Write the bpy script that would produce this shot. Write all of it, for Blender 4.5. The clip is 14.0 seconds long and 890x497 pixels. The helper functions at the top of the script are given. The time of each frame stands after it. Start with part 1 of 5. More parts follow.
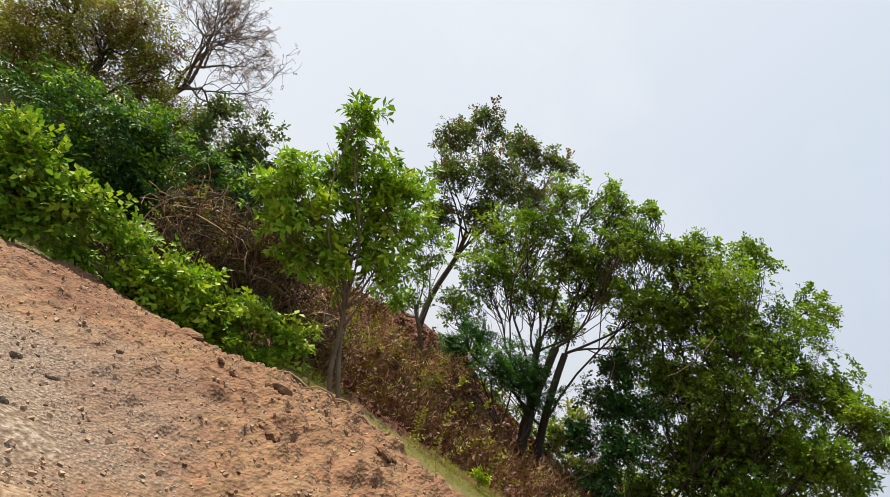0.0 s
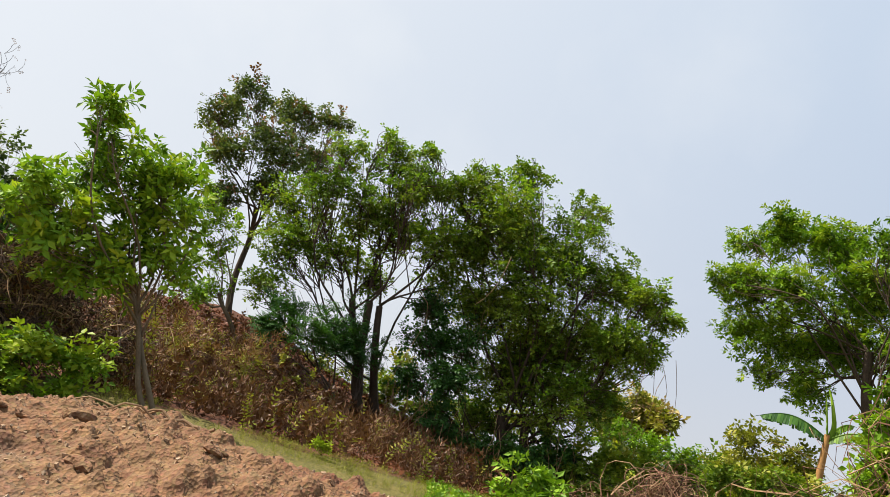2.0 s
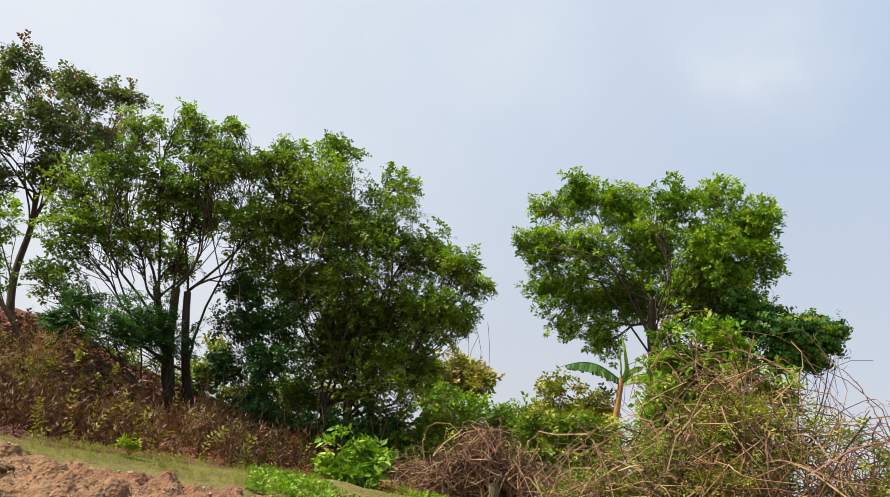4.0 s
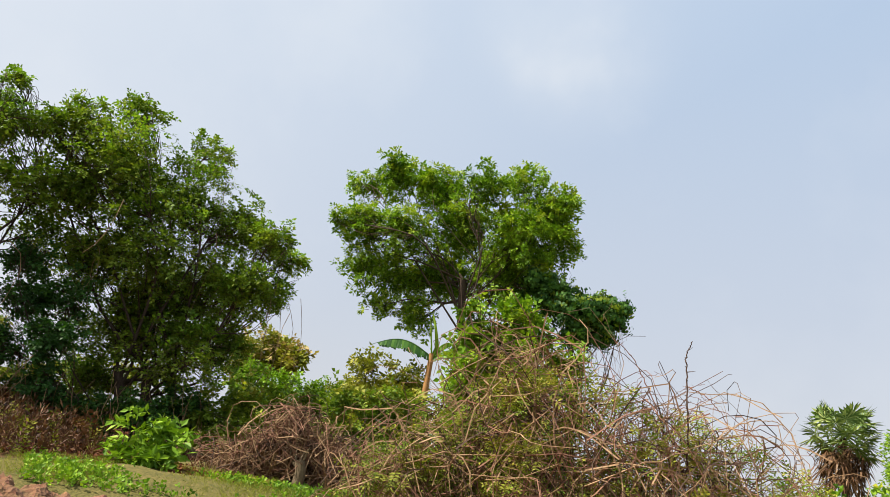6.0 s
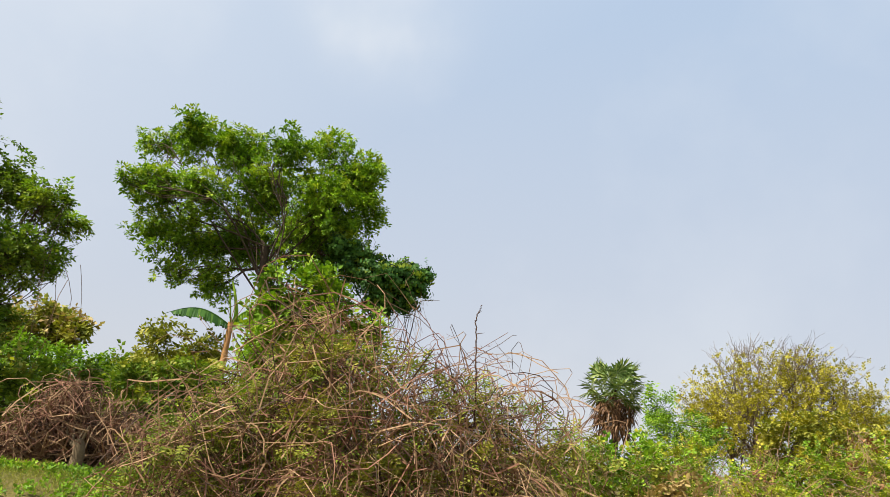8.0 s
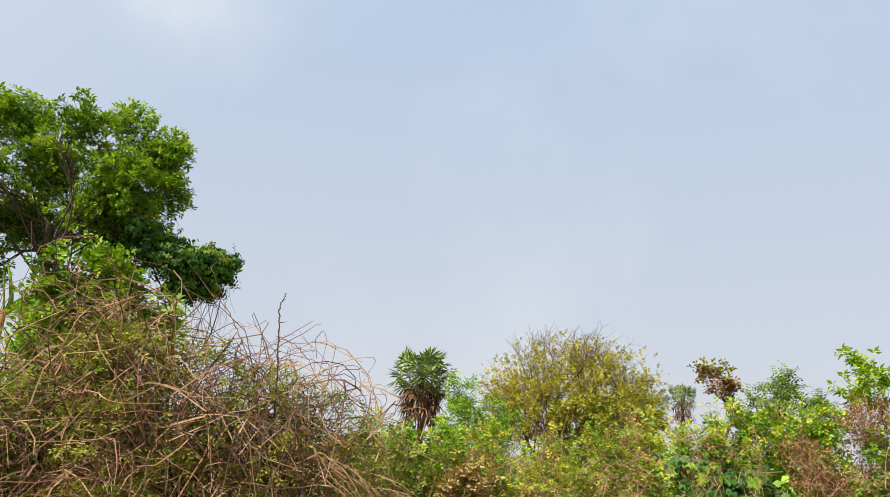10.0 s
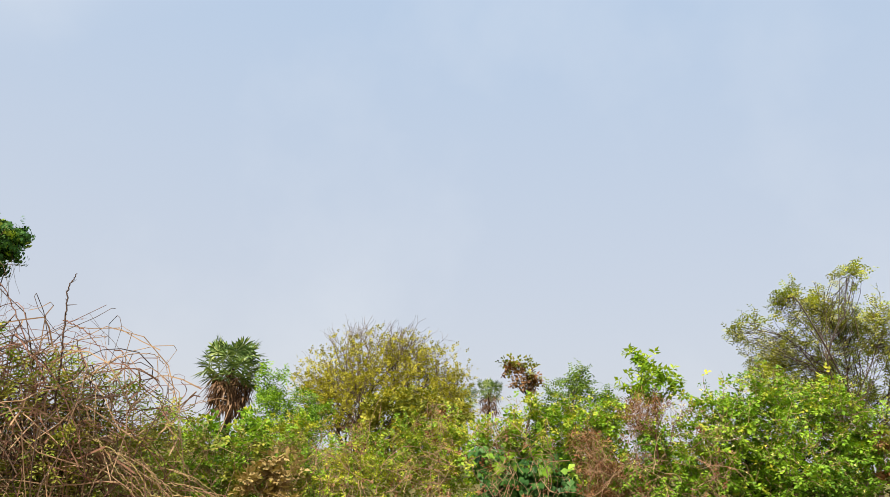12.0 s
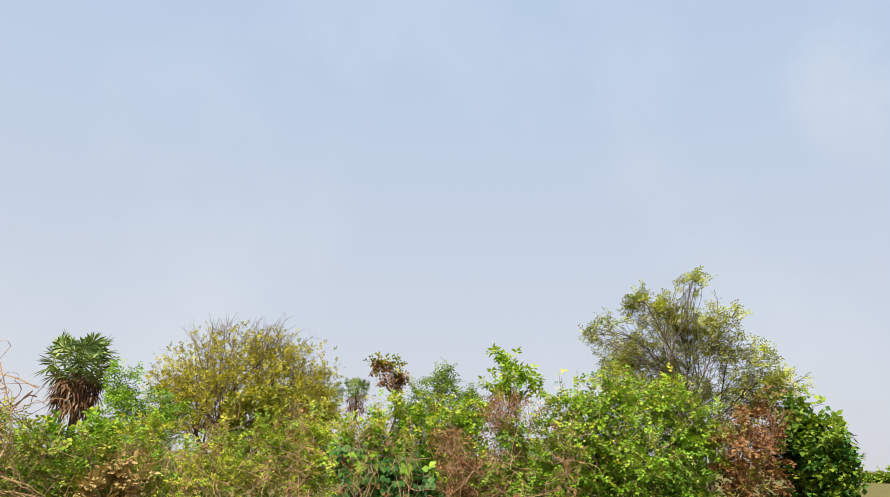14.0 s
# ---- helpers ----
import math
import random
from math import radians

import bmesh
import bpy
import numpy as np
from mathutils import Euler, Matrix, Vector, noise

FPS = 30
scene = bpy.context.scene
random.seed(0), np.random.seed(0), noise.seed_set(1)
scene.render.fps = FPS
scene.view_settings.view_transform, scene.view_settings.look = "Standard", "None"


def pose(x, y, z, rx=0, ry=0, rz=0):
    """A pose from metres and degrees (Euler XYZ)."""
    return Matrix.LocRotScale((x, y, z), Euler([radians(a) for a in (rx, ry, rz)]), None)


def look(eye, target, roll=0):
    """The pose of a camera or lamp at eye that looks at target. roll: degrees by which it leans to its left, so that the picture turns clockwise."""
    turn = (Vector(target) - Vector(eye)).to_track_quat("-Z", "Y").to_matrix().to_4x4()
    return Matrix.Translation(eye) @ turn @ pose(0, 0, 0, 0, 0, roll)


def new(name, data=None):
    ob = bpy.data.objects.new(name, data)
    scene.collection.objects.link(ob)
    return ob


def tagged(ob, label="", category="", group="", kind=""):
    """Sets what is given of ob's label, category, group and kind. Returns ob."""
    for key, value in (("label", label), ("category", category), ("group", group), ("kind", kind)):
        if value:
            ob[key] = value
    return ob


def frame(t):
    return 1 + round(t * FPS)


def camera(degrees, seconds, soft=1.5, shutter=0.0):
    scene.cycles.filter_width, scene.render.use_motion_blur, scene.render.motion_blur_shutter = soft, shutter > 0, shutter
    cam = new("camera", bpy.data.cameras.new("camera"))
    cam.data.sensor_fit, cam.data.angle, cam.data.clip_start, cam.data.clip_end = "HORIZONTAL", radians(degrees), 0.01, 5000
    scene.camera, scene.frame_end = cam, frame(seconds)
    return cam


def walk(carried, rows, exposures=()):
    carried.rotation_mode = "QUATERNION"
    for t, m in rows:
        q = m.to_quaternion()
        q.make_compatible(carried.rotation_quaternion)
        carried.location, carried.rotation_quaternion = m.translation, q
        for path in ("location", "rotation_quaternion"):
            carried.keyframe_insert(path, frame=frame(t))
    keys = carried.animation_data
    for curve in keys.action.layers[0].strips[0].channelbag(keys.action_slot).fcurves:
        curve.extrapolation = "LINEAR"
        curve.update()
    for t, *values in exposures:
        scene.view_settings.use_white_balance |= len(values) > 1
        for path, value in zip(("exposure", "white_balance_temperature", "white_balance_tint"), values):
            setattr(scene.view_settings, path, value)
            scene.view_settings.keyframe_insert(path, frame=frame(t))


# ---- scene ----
# ---- camera: turned on the spot, held at arm's length ----
cam = camera(63.3, 14.0, 0.55)
EYE, ARM = 1.6, 0.35
# seconds, yaw, pitch, roll
TURN = [
    (0.0, 101.99, 9.44, 33.69),
    (0.5, 97.44, 10.80, 28.83),
    (1.0, 93.16, 11.89, 24.83),
    (1.5, 89.31, 12.87, 20.98),
    (2.0, 86.28, 13.48, 18.24),
    (2.5, 82.56, 14.56, 15.29),
    (3.0, 79.09, 14.86, 13.40),
    (5.5, 59.69, 15.86, 9.91),
    (6.0, 56.41, 16.04, 9.21),
    (6.5, 52.64, 16.45, 7.51),
    (7.0, 48.84, 16.09, 6.77),
    (7.5, 44.26, 15.68, 6.07),
    (8.0, 40.36, 15.44, 5.62),
    (10.5, 20.90, 15.88, 2.97),
    (11.0, 16.60, 15.92, 2.90),
    (11.5, 13.29, 15.83, 2.94),
    (12.0, 10.67, 15.92, 2.73),
    (12.5, 7.73, 15.99, 2.59),
    (13.0, 5.44, 16.04, 2.28),
    (13.5, 2.93, 16.02, 1.86),
    (14.0, 0.17, 16.21, 1.69),
]


def held(yaw, pitch, roll):
    m = pose(0, 0, 0, 0, 0, yaw) @ pose(0, 0, 0, 90 + pitch) @ pose(0, 0, 0, 0, 0, roll)
    return Matrix.Translation(Vector((0, 0, EYE)) + ARM * (m.to_3x3() @ Vector((0, 0, -1)))) @ m


walk(cam, [(t, held(a, b, c)) for t, a, b, c in TURN])

# ---- sky and sun ----
SUN_AZ, SUN_EL = -162.0, 50.0          # degrees from the y axis towards x, and above the ground
world = bpy.data.worlds.new("sky")
scene.world = world
world.use_nodes = True
wn, wl = world.node_tree.nodes, world.node_tree.links
sky = wn.new("ShaderNodeTexSky")
sky.sky_type, sky.sun_disc = "NISHITA", False
sky.sun_elevation, sky.sun_rotation = radians(SUN_EL), radians(SUN_AZ)
sky.air_density, sky.dust_density, sky.ozone_density = 1.0, 2.5, 1.5
geo = wn.new("ShaderNodeTexCoord")
sep = wn.new("ShaderNodeSeparateXYZ")
wl.new(geo.outputs["Generated"], sep.inputs[0])
# hazy white towards the horizon and towards the sun
ramp = wn.new("ShaderNodeValToRGB")
ramp.color_ramp.elements[0].position, ramp.color_ramp.elements[0].color = 0.0, (4.75, 4.85, 5.2, 1)
ramp.color_ramp.elements[1].position, ramp.color_ramp.elements[1].color = 0.7, (3.4, 4.45, 5.9, 1)
wl.new(sep.outputs["Z"], ramp.inputs[0])
dot = wn.new("ShaderNodeVectorMath")
dot.operation = "DOT_PRODUCT"
dot.inputs[1].default_value = (math.sin(radians(SUN_AZ)) * math.cos(radians(SUN_EL)), math.cos(radians(SUN_AZ)) * math.cos(radians(SUN_EL)), math.sin(radians(SUN_EL)))
wl.new(geo.outputs["Generated"], dot.inputs[0])
glow = wn.new("ShaderNodeMapRange")
glow.inputs["From Min"].default_value, glow.inputs["From Max"].default_value = 0.05, 0.95
glow.inputs["To Min"].default_value, glow.inputs["To Max"].default_value = 0.0, 1.0
wl.new(dot.outputs["Value"], glow.inputs["Value"])
cloud = wn.new("ShaderNodeTexNoise")
cloud.inputs["Scale"].default_value, cloud.inputs["Detail"].default_value, cloud.inputs["Roughness"].default_value = 2.6, 5.0, 0.55
wl.new(geo.outputs["Generated"], cloud.inputs["Vector"])
puff = wn.new("ShaderNodeMapRange")
puff.inputs["From Min"].default_value, puff.inputs["From Max"].default_value = 0.5, 0.8
puff.inputs["To Max"].default_value = 0.28
wl.new(cloud.outputs["Fac"], puff.inputs["Value"])
add = wn.new("ShaderNodeMath")
add.operation, add.use_clamp = "ADD", True
wl.new(glow.outputs[0], add.inputs[0])
wl.new(puff.outputs[0], add.inputs[1])
wisps = add.outputs[0]
for where, wide, much in (((-0.62, 0.56, 0.55), 0.988, 0.42), ((0.50, 0.75, 0.44), 0.993, 0.7)):
    near = wn.new("ShaderNodeVectorMath")
    near.operation = "DOT_PRODUCT"
    near.inputs[1].default_value = Vector(where).normalized()
    wl.new(geo.outputs["Generated"], near.inputs[0])
    soft_ = wn.new("ShaderNodeMapRange")
    soft_.interpolation_type = "SMOOTHSTEP"
    soft_.inputs["From Min"].default_value, soft_.inputs["From Max"].default_value = wide, 1.0
    soft_.inputs["To Max"].default_value = much
    wl.new(near.outputs["Value"], soft_.inputs["Value"])
    torn = wn.new("ShaderNodeMath")
    torn.operation = "MULTIPLY"
    wl.new(soft_.outputs[0], torn.inputs[0])
    rag = wn.new("ShaderNodeMapRange")
    rag.inputs["From Min"].default_value, rag.inputs["From Max"].default_value = 0.35, 0.65
    wl.new(cloud.outputs["Fac"], rag.inputs["Value"])
    wl.new(rag.outputs[0], torn.inputs[1])
    both = wn.new("ShaderNodeMath")
    both.operation, both.use_clamp = "ADD", True
    wl.new(wisps, both.inputs[0])
    wl.new(torn.outputs[0], both.inputs[1])
    wisps = both.outputs[0]
white = wn.new("ShaderNodeMixRGB")
white.inputs["Color2"].default_value = (6.5, 6.65, 6.75, 1)
wl.new(wisps, white.inputs["Fac"])
wl.new(ramp.outputs["Color"], white.inputs["Color1"])
haze = wn.new("ShaderNodeMixRGB")
haze.inputs["Fac"].default_value = 0.9
wl.new(sky.outputs["Color"], haze.inputs["Color1"])
wl.new(white.outputs["Color"], haze.inputs["Color2"])
bg = wn["Background"]
bg.inputs["Strength"].default_value = 0.083
wl.new(haze.outputs["Color"], bg.inputs["Color"])

sun = new("sun", bpy.data.lights.new("sun", "SUN"))
sun.data.energy, sun.data.angle, sun.data.color = 5.0, radians(0.6), (1.0, 0.93, 0.80)
sun.matrix_world = look((0, 0, 60), (-math.sin(radians(SUN_AZ)) * math.cos(radians(SUN_EL)) * 50, -math.cos(radians(SUN_AZ)) * math.cos(radians(SUN_EL)) * 50, 60 - math.sin(radians(SUN_EL)) * 50))
scene.view_settings.exposure = 0.8

# ---- materials ----


def material(name, rough=0.85):
    m = bpy.data.materials.new(name)
    m.use_nodes = True
    n, l = m.node_tree.nodes, m.node_tree.links
    b = n["Principled BSDF"]
    b.inputs["Roughness"].default_value = rough
    b.inputs["Specular IOR Level"].default_value = 0.3
    return m, n, l, b


def ramp_node(n, stops):
    r = n.new("ShaderNodeValToRGB")
    while len(r.color_ramp.elements) < len(stops):
        r.color_ramp.elements.new(0.5)
    for e, (p, c) in zip(r.color_ramp.elements, stops):
        e.position, e.color = p, (*c, 1)
    return r


def leaf_material(name, stops, through_light=0.35, rough=0.5, patch=0.6):
    """Leaves: each leaf its own tone out of the ramp, with patches of older and younger growth."""
    m, n, l, b = material(name, rough)
    b.inputs["Specular IOR Level"].default_value = 0.16
    g = n.new("ShaderNodeNewGeometry")
    r = ramp_node(n, stops)
    t = n.new("ShaderNodeTexNoise")
    t.inputs["Scale"].default_value, t.inputs["Detail"].default_value = patch, 3
    l.new(g.outputs["Position"], t.inputs["Vector"])
    mix = n.new("ShaderNodeMath")
    mix.operation = "MULTIPLY_ADD"
    mix.inputs[1].default_value = 0.65
    l.new(g.outputs["Random Per Island"], mix.inputs[0])
    off = n.new("ShaderNodeMapRange")
    off.inputs["From Min"].default_value, off.inputs["From Max"].default_value = 0.32, 0.68
    off.inputs["To Min"].default_value, off.inputs["To Max"].default_value = -0.1, 0.42
    l.new(t.outputs["Fac"], off.inputs["Value"])
    l.new(off.outputs[0], mix.inputs[2])
    l.new(mix.outputs[0], r.inputs[0])
    l.new(r.outputs[0], b.inputs["Base Color"])
    tr = n.new("ShaderNodeBsdfTranslucent")
    warm = n.new("ShaderNodeMixRGB")
    warm.blend_type = "MULTIPLY"
    warm.inputs["Fac"].default_value = 1.0
    warm.inputs["Color2"].default_value = (1.5, 1.6, 0.7, 1)
    l.new(r.outputs[0], warm.inputs["Color1"])
    l.new(warm.outputs[0], tr.inputs["Color"])
    ms = n.new("ShaderNodeMixShader")
    ms.inputs[0].default_value = through_light * 0.55
    l.new(b.outputs[0], ms.inputs[1])
    l.new(tr.outputs[0], ms.inputs[2])
    l.new(ms.outputs[0], n["Material Output"].inputs["Surface"])
    return m


def rough_material(name, stops, scale, fine, bump=0.4, rough=0.9, distance=0.02):
    """Earth, bark and dry stems: two scales of tone and a relief."""
    m, n, l, b = material(name, rough)
    g = n.new("ShaderNodeNewGeometry")
    t1, t2 = n.new("ShaderNodeTexNoise"), n.new("ShaderNodeTexNoise")
    t1.inputs["Scale"].default_value, t1.inputs["Detail"].default_value = scale, 4
    t2.inputs["Scale"].default_value, t2.inputs["Detail"].default_value = fine, 6
    t2.inputs["Roughness"].default_value = 0.7
    for t in (t1, t2):
        l.new(g.outputs["Position"], t.inputs["Vector"])
    mix = n.new("ShaderNodeMixRGB")
    mix.inputs["Fac"].default_value = 0.5
    l.new(t1.outputs["Fac"], mix.inputs["Color1"])
    l.new(t2.outputs["Fac"], mix.inputs["Color2"])
    r = ramp_node(n, stops)
    l.new(mix.outputs[0], r.inputs[0])
    l.new(r.outputs[0], b.inputs["Base Color"])
    bp = n.new("ShaderNodeBump")
    bp.inputs["Strength"].default_value, bp.inputs["Distance"].default_value = bump, distance
    l.new(t2.outputs["Fac"], bp.inputs["Height"])
    l.new(bp.outputs[0], b.inputs["Normal"])
    return m


def gravel_over(n, l, g, colour, grain):
    """Mixes a washed-out grey gravel track over a colour; returns the socket."""
    gravel = ramp_node(n, [(0.36, (0.07, 0.048, 0.033)), (0.5, (0.15, 0.112, 0.08)), (0.64, (0.31, 0.255, 0.20))])
    l.new(grain, gravel.inputs[0])
    away = n.new("ShaderNodeVectorMath")
    away.operation = "DISTANCE"
    away.inputs[1].default_value = (-4.6, -3.9, 0.0)
    l.new(g.outputs["Position"], away.inputs[0])
    rag = n.new("ShaderNodeTexNoise")
    rag.inputs["Scale"].default_value, rag.inputs["Detail"].default_value = 1.3, 5
    l.new(g.outputs["Position"], rag.inputs["Vector"])
    edge = n.new("ShaderNodeMath")
    edge.operation = "MULTIPLY_ADD"
    edge.inputs[1].default_value = 2.6
    l.new(rag.outputs["Fac"], edge.inputs[0])
    l.new(away.outputs["Value"], edge.inputs[2])
    gm = n.new("ShaderNodeMapRange")
    gm.inputs["From Min"].default_value, gm.inputs["From Max"].default_value = 3.9, 2.6
    gm.inputs["To Max"].default_value = 0.8
    l.new(edge.outputs[0], gm.inputs["Value"])
    m4 = n.new("ShaderNodeMixRGB")
    l.new(gm.outputs[0], m4.inputs["Fac"])
    l.new(colour, m4.inputs["Color1"])
    l.new(gravel.outputs[0], m4.inputs["Color2"])
    return m4.outputs[0]


def earth_material():
    """Loose earth: broad patches, crumbs of mixed tone, and a gritty relief."""
    m, n, l, b = material("reddish_earth", 0.95)
    g = n.new("ShaderNodeNewGeometry")
    broad, grain, fine = (n.new("ShaderNodeTexNoise") for _ in range(3))
    for t, sc, de in ((broad, 0.8, 4), (grain, 9, 6), (fine, 45, 4)):
        t.inputs["Scale"].default_value, t.inputs["Detail"].default_value, t.inputs["Roughness"].default_value = sc, de, 0.65
        l.new(g.outputs["Position"], t.inputs["Vector"])
    grit = n.new("ShaderNodeTexVoronoi")
    grit.inputs["Scale"].default_value = 26
    l.new(g.outputs["Position"], grit.inputs["Vector"])
    base = ramp_node(n, [(0.32, (0.135, 0.062, 0.033)), (0.5, (0.178, 0.094, 0.047)), (0.68, (0.198, 0.118, 0.06))])
    l.new(broad.outputs["Fac"], base.inputs[0])
    tone = ramp_node(n, [(0.33, (0.55, 0.5, 0.46)), (0.5, (1.0, 1.0, 1.0)), (0.68, (1.4, 1.4, 1.4))])
    l.new(grain.outputs["Fac"], tone.inputs[0])
    m1 = n.new("ShaderNodeMixRGB")
    m1.blend_type = "MULTIPLY"
    m1.inputs["Fac"].default_value = 1.0
    l.new(base.outputs[0], m1.inputs["Color1"])
    l.new(tone.outputs[0], m1.inputs["Color2"])
    spots = n.new("ShaderNodeMixRGB")
    spots.blend_type = "OVERLAY"
    spots.inputs["Fac"].default_value = 0.35
    l.new(m1.outputs[0], spots.inputs["Color1"])
    l.new(grit.outputs["Color"], spots.inputs["Color2"])
    grey = n.new("ShaderNodeMixRGB")
    grey.inputs["Fac"].default_value = 0.75
    l.new(spots.outputs[0], grey.inputs["Color1"])
    l.new(m1.outputs[0], grey.inputs["Color2"])
    l.new(gravel_over(n, l, g, grey.outputs[0], fine.outputs["Fac"]), b.inputs["Base Color"])
    h = n.new("ShaderNodeMath")
    h.operation = "MULTIPLY_ADD"
    h.inputs[1].default_value = 1.4
    l.new(grain.outputs["Fac"], h.inputs[0])
    l.new(grit.outputs["Distance"], h.inputs[2])
    bp = n.new("ShaderNodeBump")
    bp.inputs["Strength"].default_value, bp.inputs["Distance"].default_value = 0.7, 0.03
    l.new(h.outputs[0], bp.inputs["Height"])
    l.new(bp.outputs[0], b.inputs["Normal"])
    return m


EARTH = earth_material()
# BARK is darkened so its colour holds the canopy's shade on the trunks.
BARK = rough_material("grey_brown_bark", [(0.3, (0.03, 0.02, 0.014)), (0.7, (0.10, 0.07, 0.048))], 3, 30, 0.6)
PALE_BARK = rough_material("pale_bark", [(0.3, (0.09, 0.065, 0.04)), (0.7, (0.22, 0.165, 0.10))], 3, 30, 0.6)
TWIG = rough_material("dry_twig", [(0.3, (0.14, 0.075, 0.04)), (0.5, (0.28, 0.175, 0.095)), (0.7, (0.45, 0.31, 0.18))], 1.2, 9, 0.2)
RED_TWIG = rough_material("reddish_twig", [(0.3, (0.11, 0.05, 0.032)), (0.7, (0.29, 0.15, 0.095))], 1.2, 9, 0.2)
DARK_TWIG = rough_material("dark_twig", [(0.3, (0.032, 0.019, 0.013)), (0.7, (0.11, 0.066, 0.044))], 1.2, 9, 0.2)

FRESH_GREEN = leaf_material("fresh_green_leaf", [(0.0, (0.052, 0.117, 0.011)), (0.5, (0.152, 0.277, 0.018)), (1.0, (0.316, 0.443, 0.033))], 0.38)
LIME = leaf_material("lime_leaf", [(0.0, (0.165, 0.248, 0.013)), (0.5, (0.270, 0.358, 0.023)), (1.0, (0.386, 0.447, 0.045))], 0.42)
MID_GREEN = leaf_material("mid_green_leaf", [(0.0, (0.061, 0.114, 0.013)), (0.5, (0.137, 0.216, 0.020)), (1.0, (0.273, 0.324, 0.035))], 0.4)
GREY_GREEN = leaf_material("grey_green_leaf", [(0.0, (0.052, 0.086, 0.031)), (0.6, (0.112, 0.160, 0.047)), (0.85, (0.187, 0.206, 0.065)), (1.0, (0.234, 0.114, 0.065))], 0.35)
DARK_GREEN = leaf_material("dark_green_leaf", [(0.0, (0.019, 0.060, 0.014)), (0.6, (0.048, 0.126, 0.024)), (1.0, (0.108, 0.216, 0.036))], 0.32)
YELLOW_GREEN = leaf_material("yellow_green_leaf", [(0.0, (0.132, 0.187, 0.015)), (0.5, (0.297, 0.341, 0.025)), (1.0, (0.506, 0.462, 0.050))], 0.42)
OLIVE_GREEN = leaf_material("olive_leaf", [(0.0, (0.095, 0.116, 0.018)), (0.5, (0.213, 0.232, 0.029)), (1.0, (0.380, 0.336, 0.058))], 0.35)
GOLDEN = leaf_material("golden_olive_leaf", [(0.0, (0.172, 0.161, 0.014)), (0.5, (0.333, 0.299, 0.023)), (1.0, (0.460, 0.414, 0.057))], 0.35)
RUSTY = leaf_material("withered_leaf", [(0.0, (0.09, 0.04, 0.018)), (0.5, (0.21, 0.10, 0.04)), (1.0, (0.36, 0.21, 0.09))], 0.25)
DRY_WEED = leaf_material("dry_weed", [(0.0, (0.04, 0.018, 0.009)), (0.5, (0.11, 0.05, 0.023)), (1.0, (0.20, 0.11, 0.047))], 0.15)
STRAW = leaf_material("straw_leaf", [(0.0, (0.20, 0.13, 0.05)), (0.5, (0.33, 0.24, 0.09)), (1.0, (0.48, 0.38, 0.16))], 0.25)
LITTER = leaf_material("fallen_leaf", [(0.0, (0.06, 0.02, 0.01)), (0.5, (0.17, 0.055, 0.024)), (1.0, (0.32, 0.13, 0.055))], 0.1)
PALM_GREEN = leaf_material("palm_leaf", [(0.0, (0.045, 0.087, 0.023)), (0.5, (0.128, 0.196, 0.052)), (1.0, (0.390, 0.435, 0.156))], 0.2, 0.4)
DEAD_FROND = leaf_material("dead_frond", [(0.0, (0.05, 0.024, 0.012)), (0.5, (0.12, 0.062, 0.03)), (1.0, (0.22, 0.13, 0.065))], 0.1)
FLOWER_YELLOW = leaf_material("yellow_flower", [(0.0, (0.55, 0.50, 0.10)), (1.0, (0.75, 0.70, 0.30))], 0.3)

# ---- lie of the land ----


def rise(a, b, x):
    t = np.clip((x - a) / (b - a), 0, 1)
    return t * t * (3 - 2 * t)


def ground_z(x, y):
    """A flat plain with a low step and an earth bank on the west side."""
    d, a = np.hypot(x, y), np.degrees(np.arctan2(x, y))
    left = rise(-117, -106, a) * (1 - rise(-58, -38, a))
    bank = rise(-160, -132, a) * (1 - rise(-102, -82, a))
    hill = rise(-150, -130, a) * (1 - rise(-118, -104, a))
    far = 1 - rise(30, 46, d)
    ridge = rise(-112, -100, a) * (1 - rise(-76, -66, a))
    return 0.75 * left * rise(7.5, 12.5, d) + 1.6 * bank * rise(13.5, 24, d) * far + 1.5 * hill * rise(13, 22, d) * far + 0.9 * ridge * rise(20.5, 26, d) * far


def spot(az, d):
    x, y = d * math.sin(radians(az)), d * math.cos(radians(az))
    return Vector((x, y, float(ground_z(np.array(x), np.array(y)))))


# ---- mesh building ----
rng = np.random.default_rng(7)


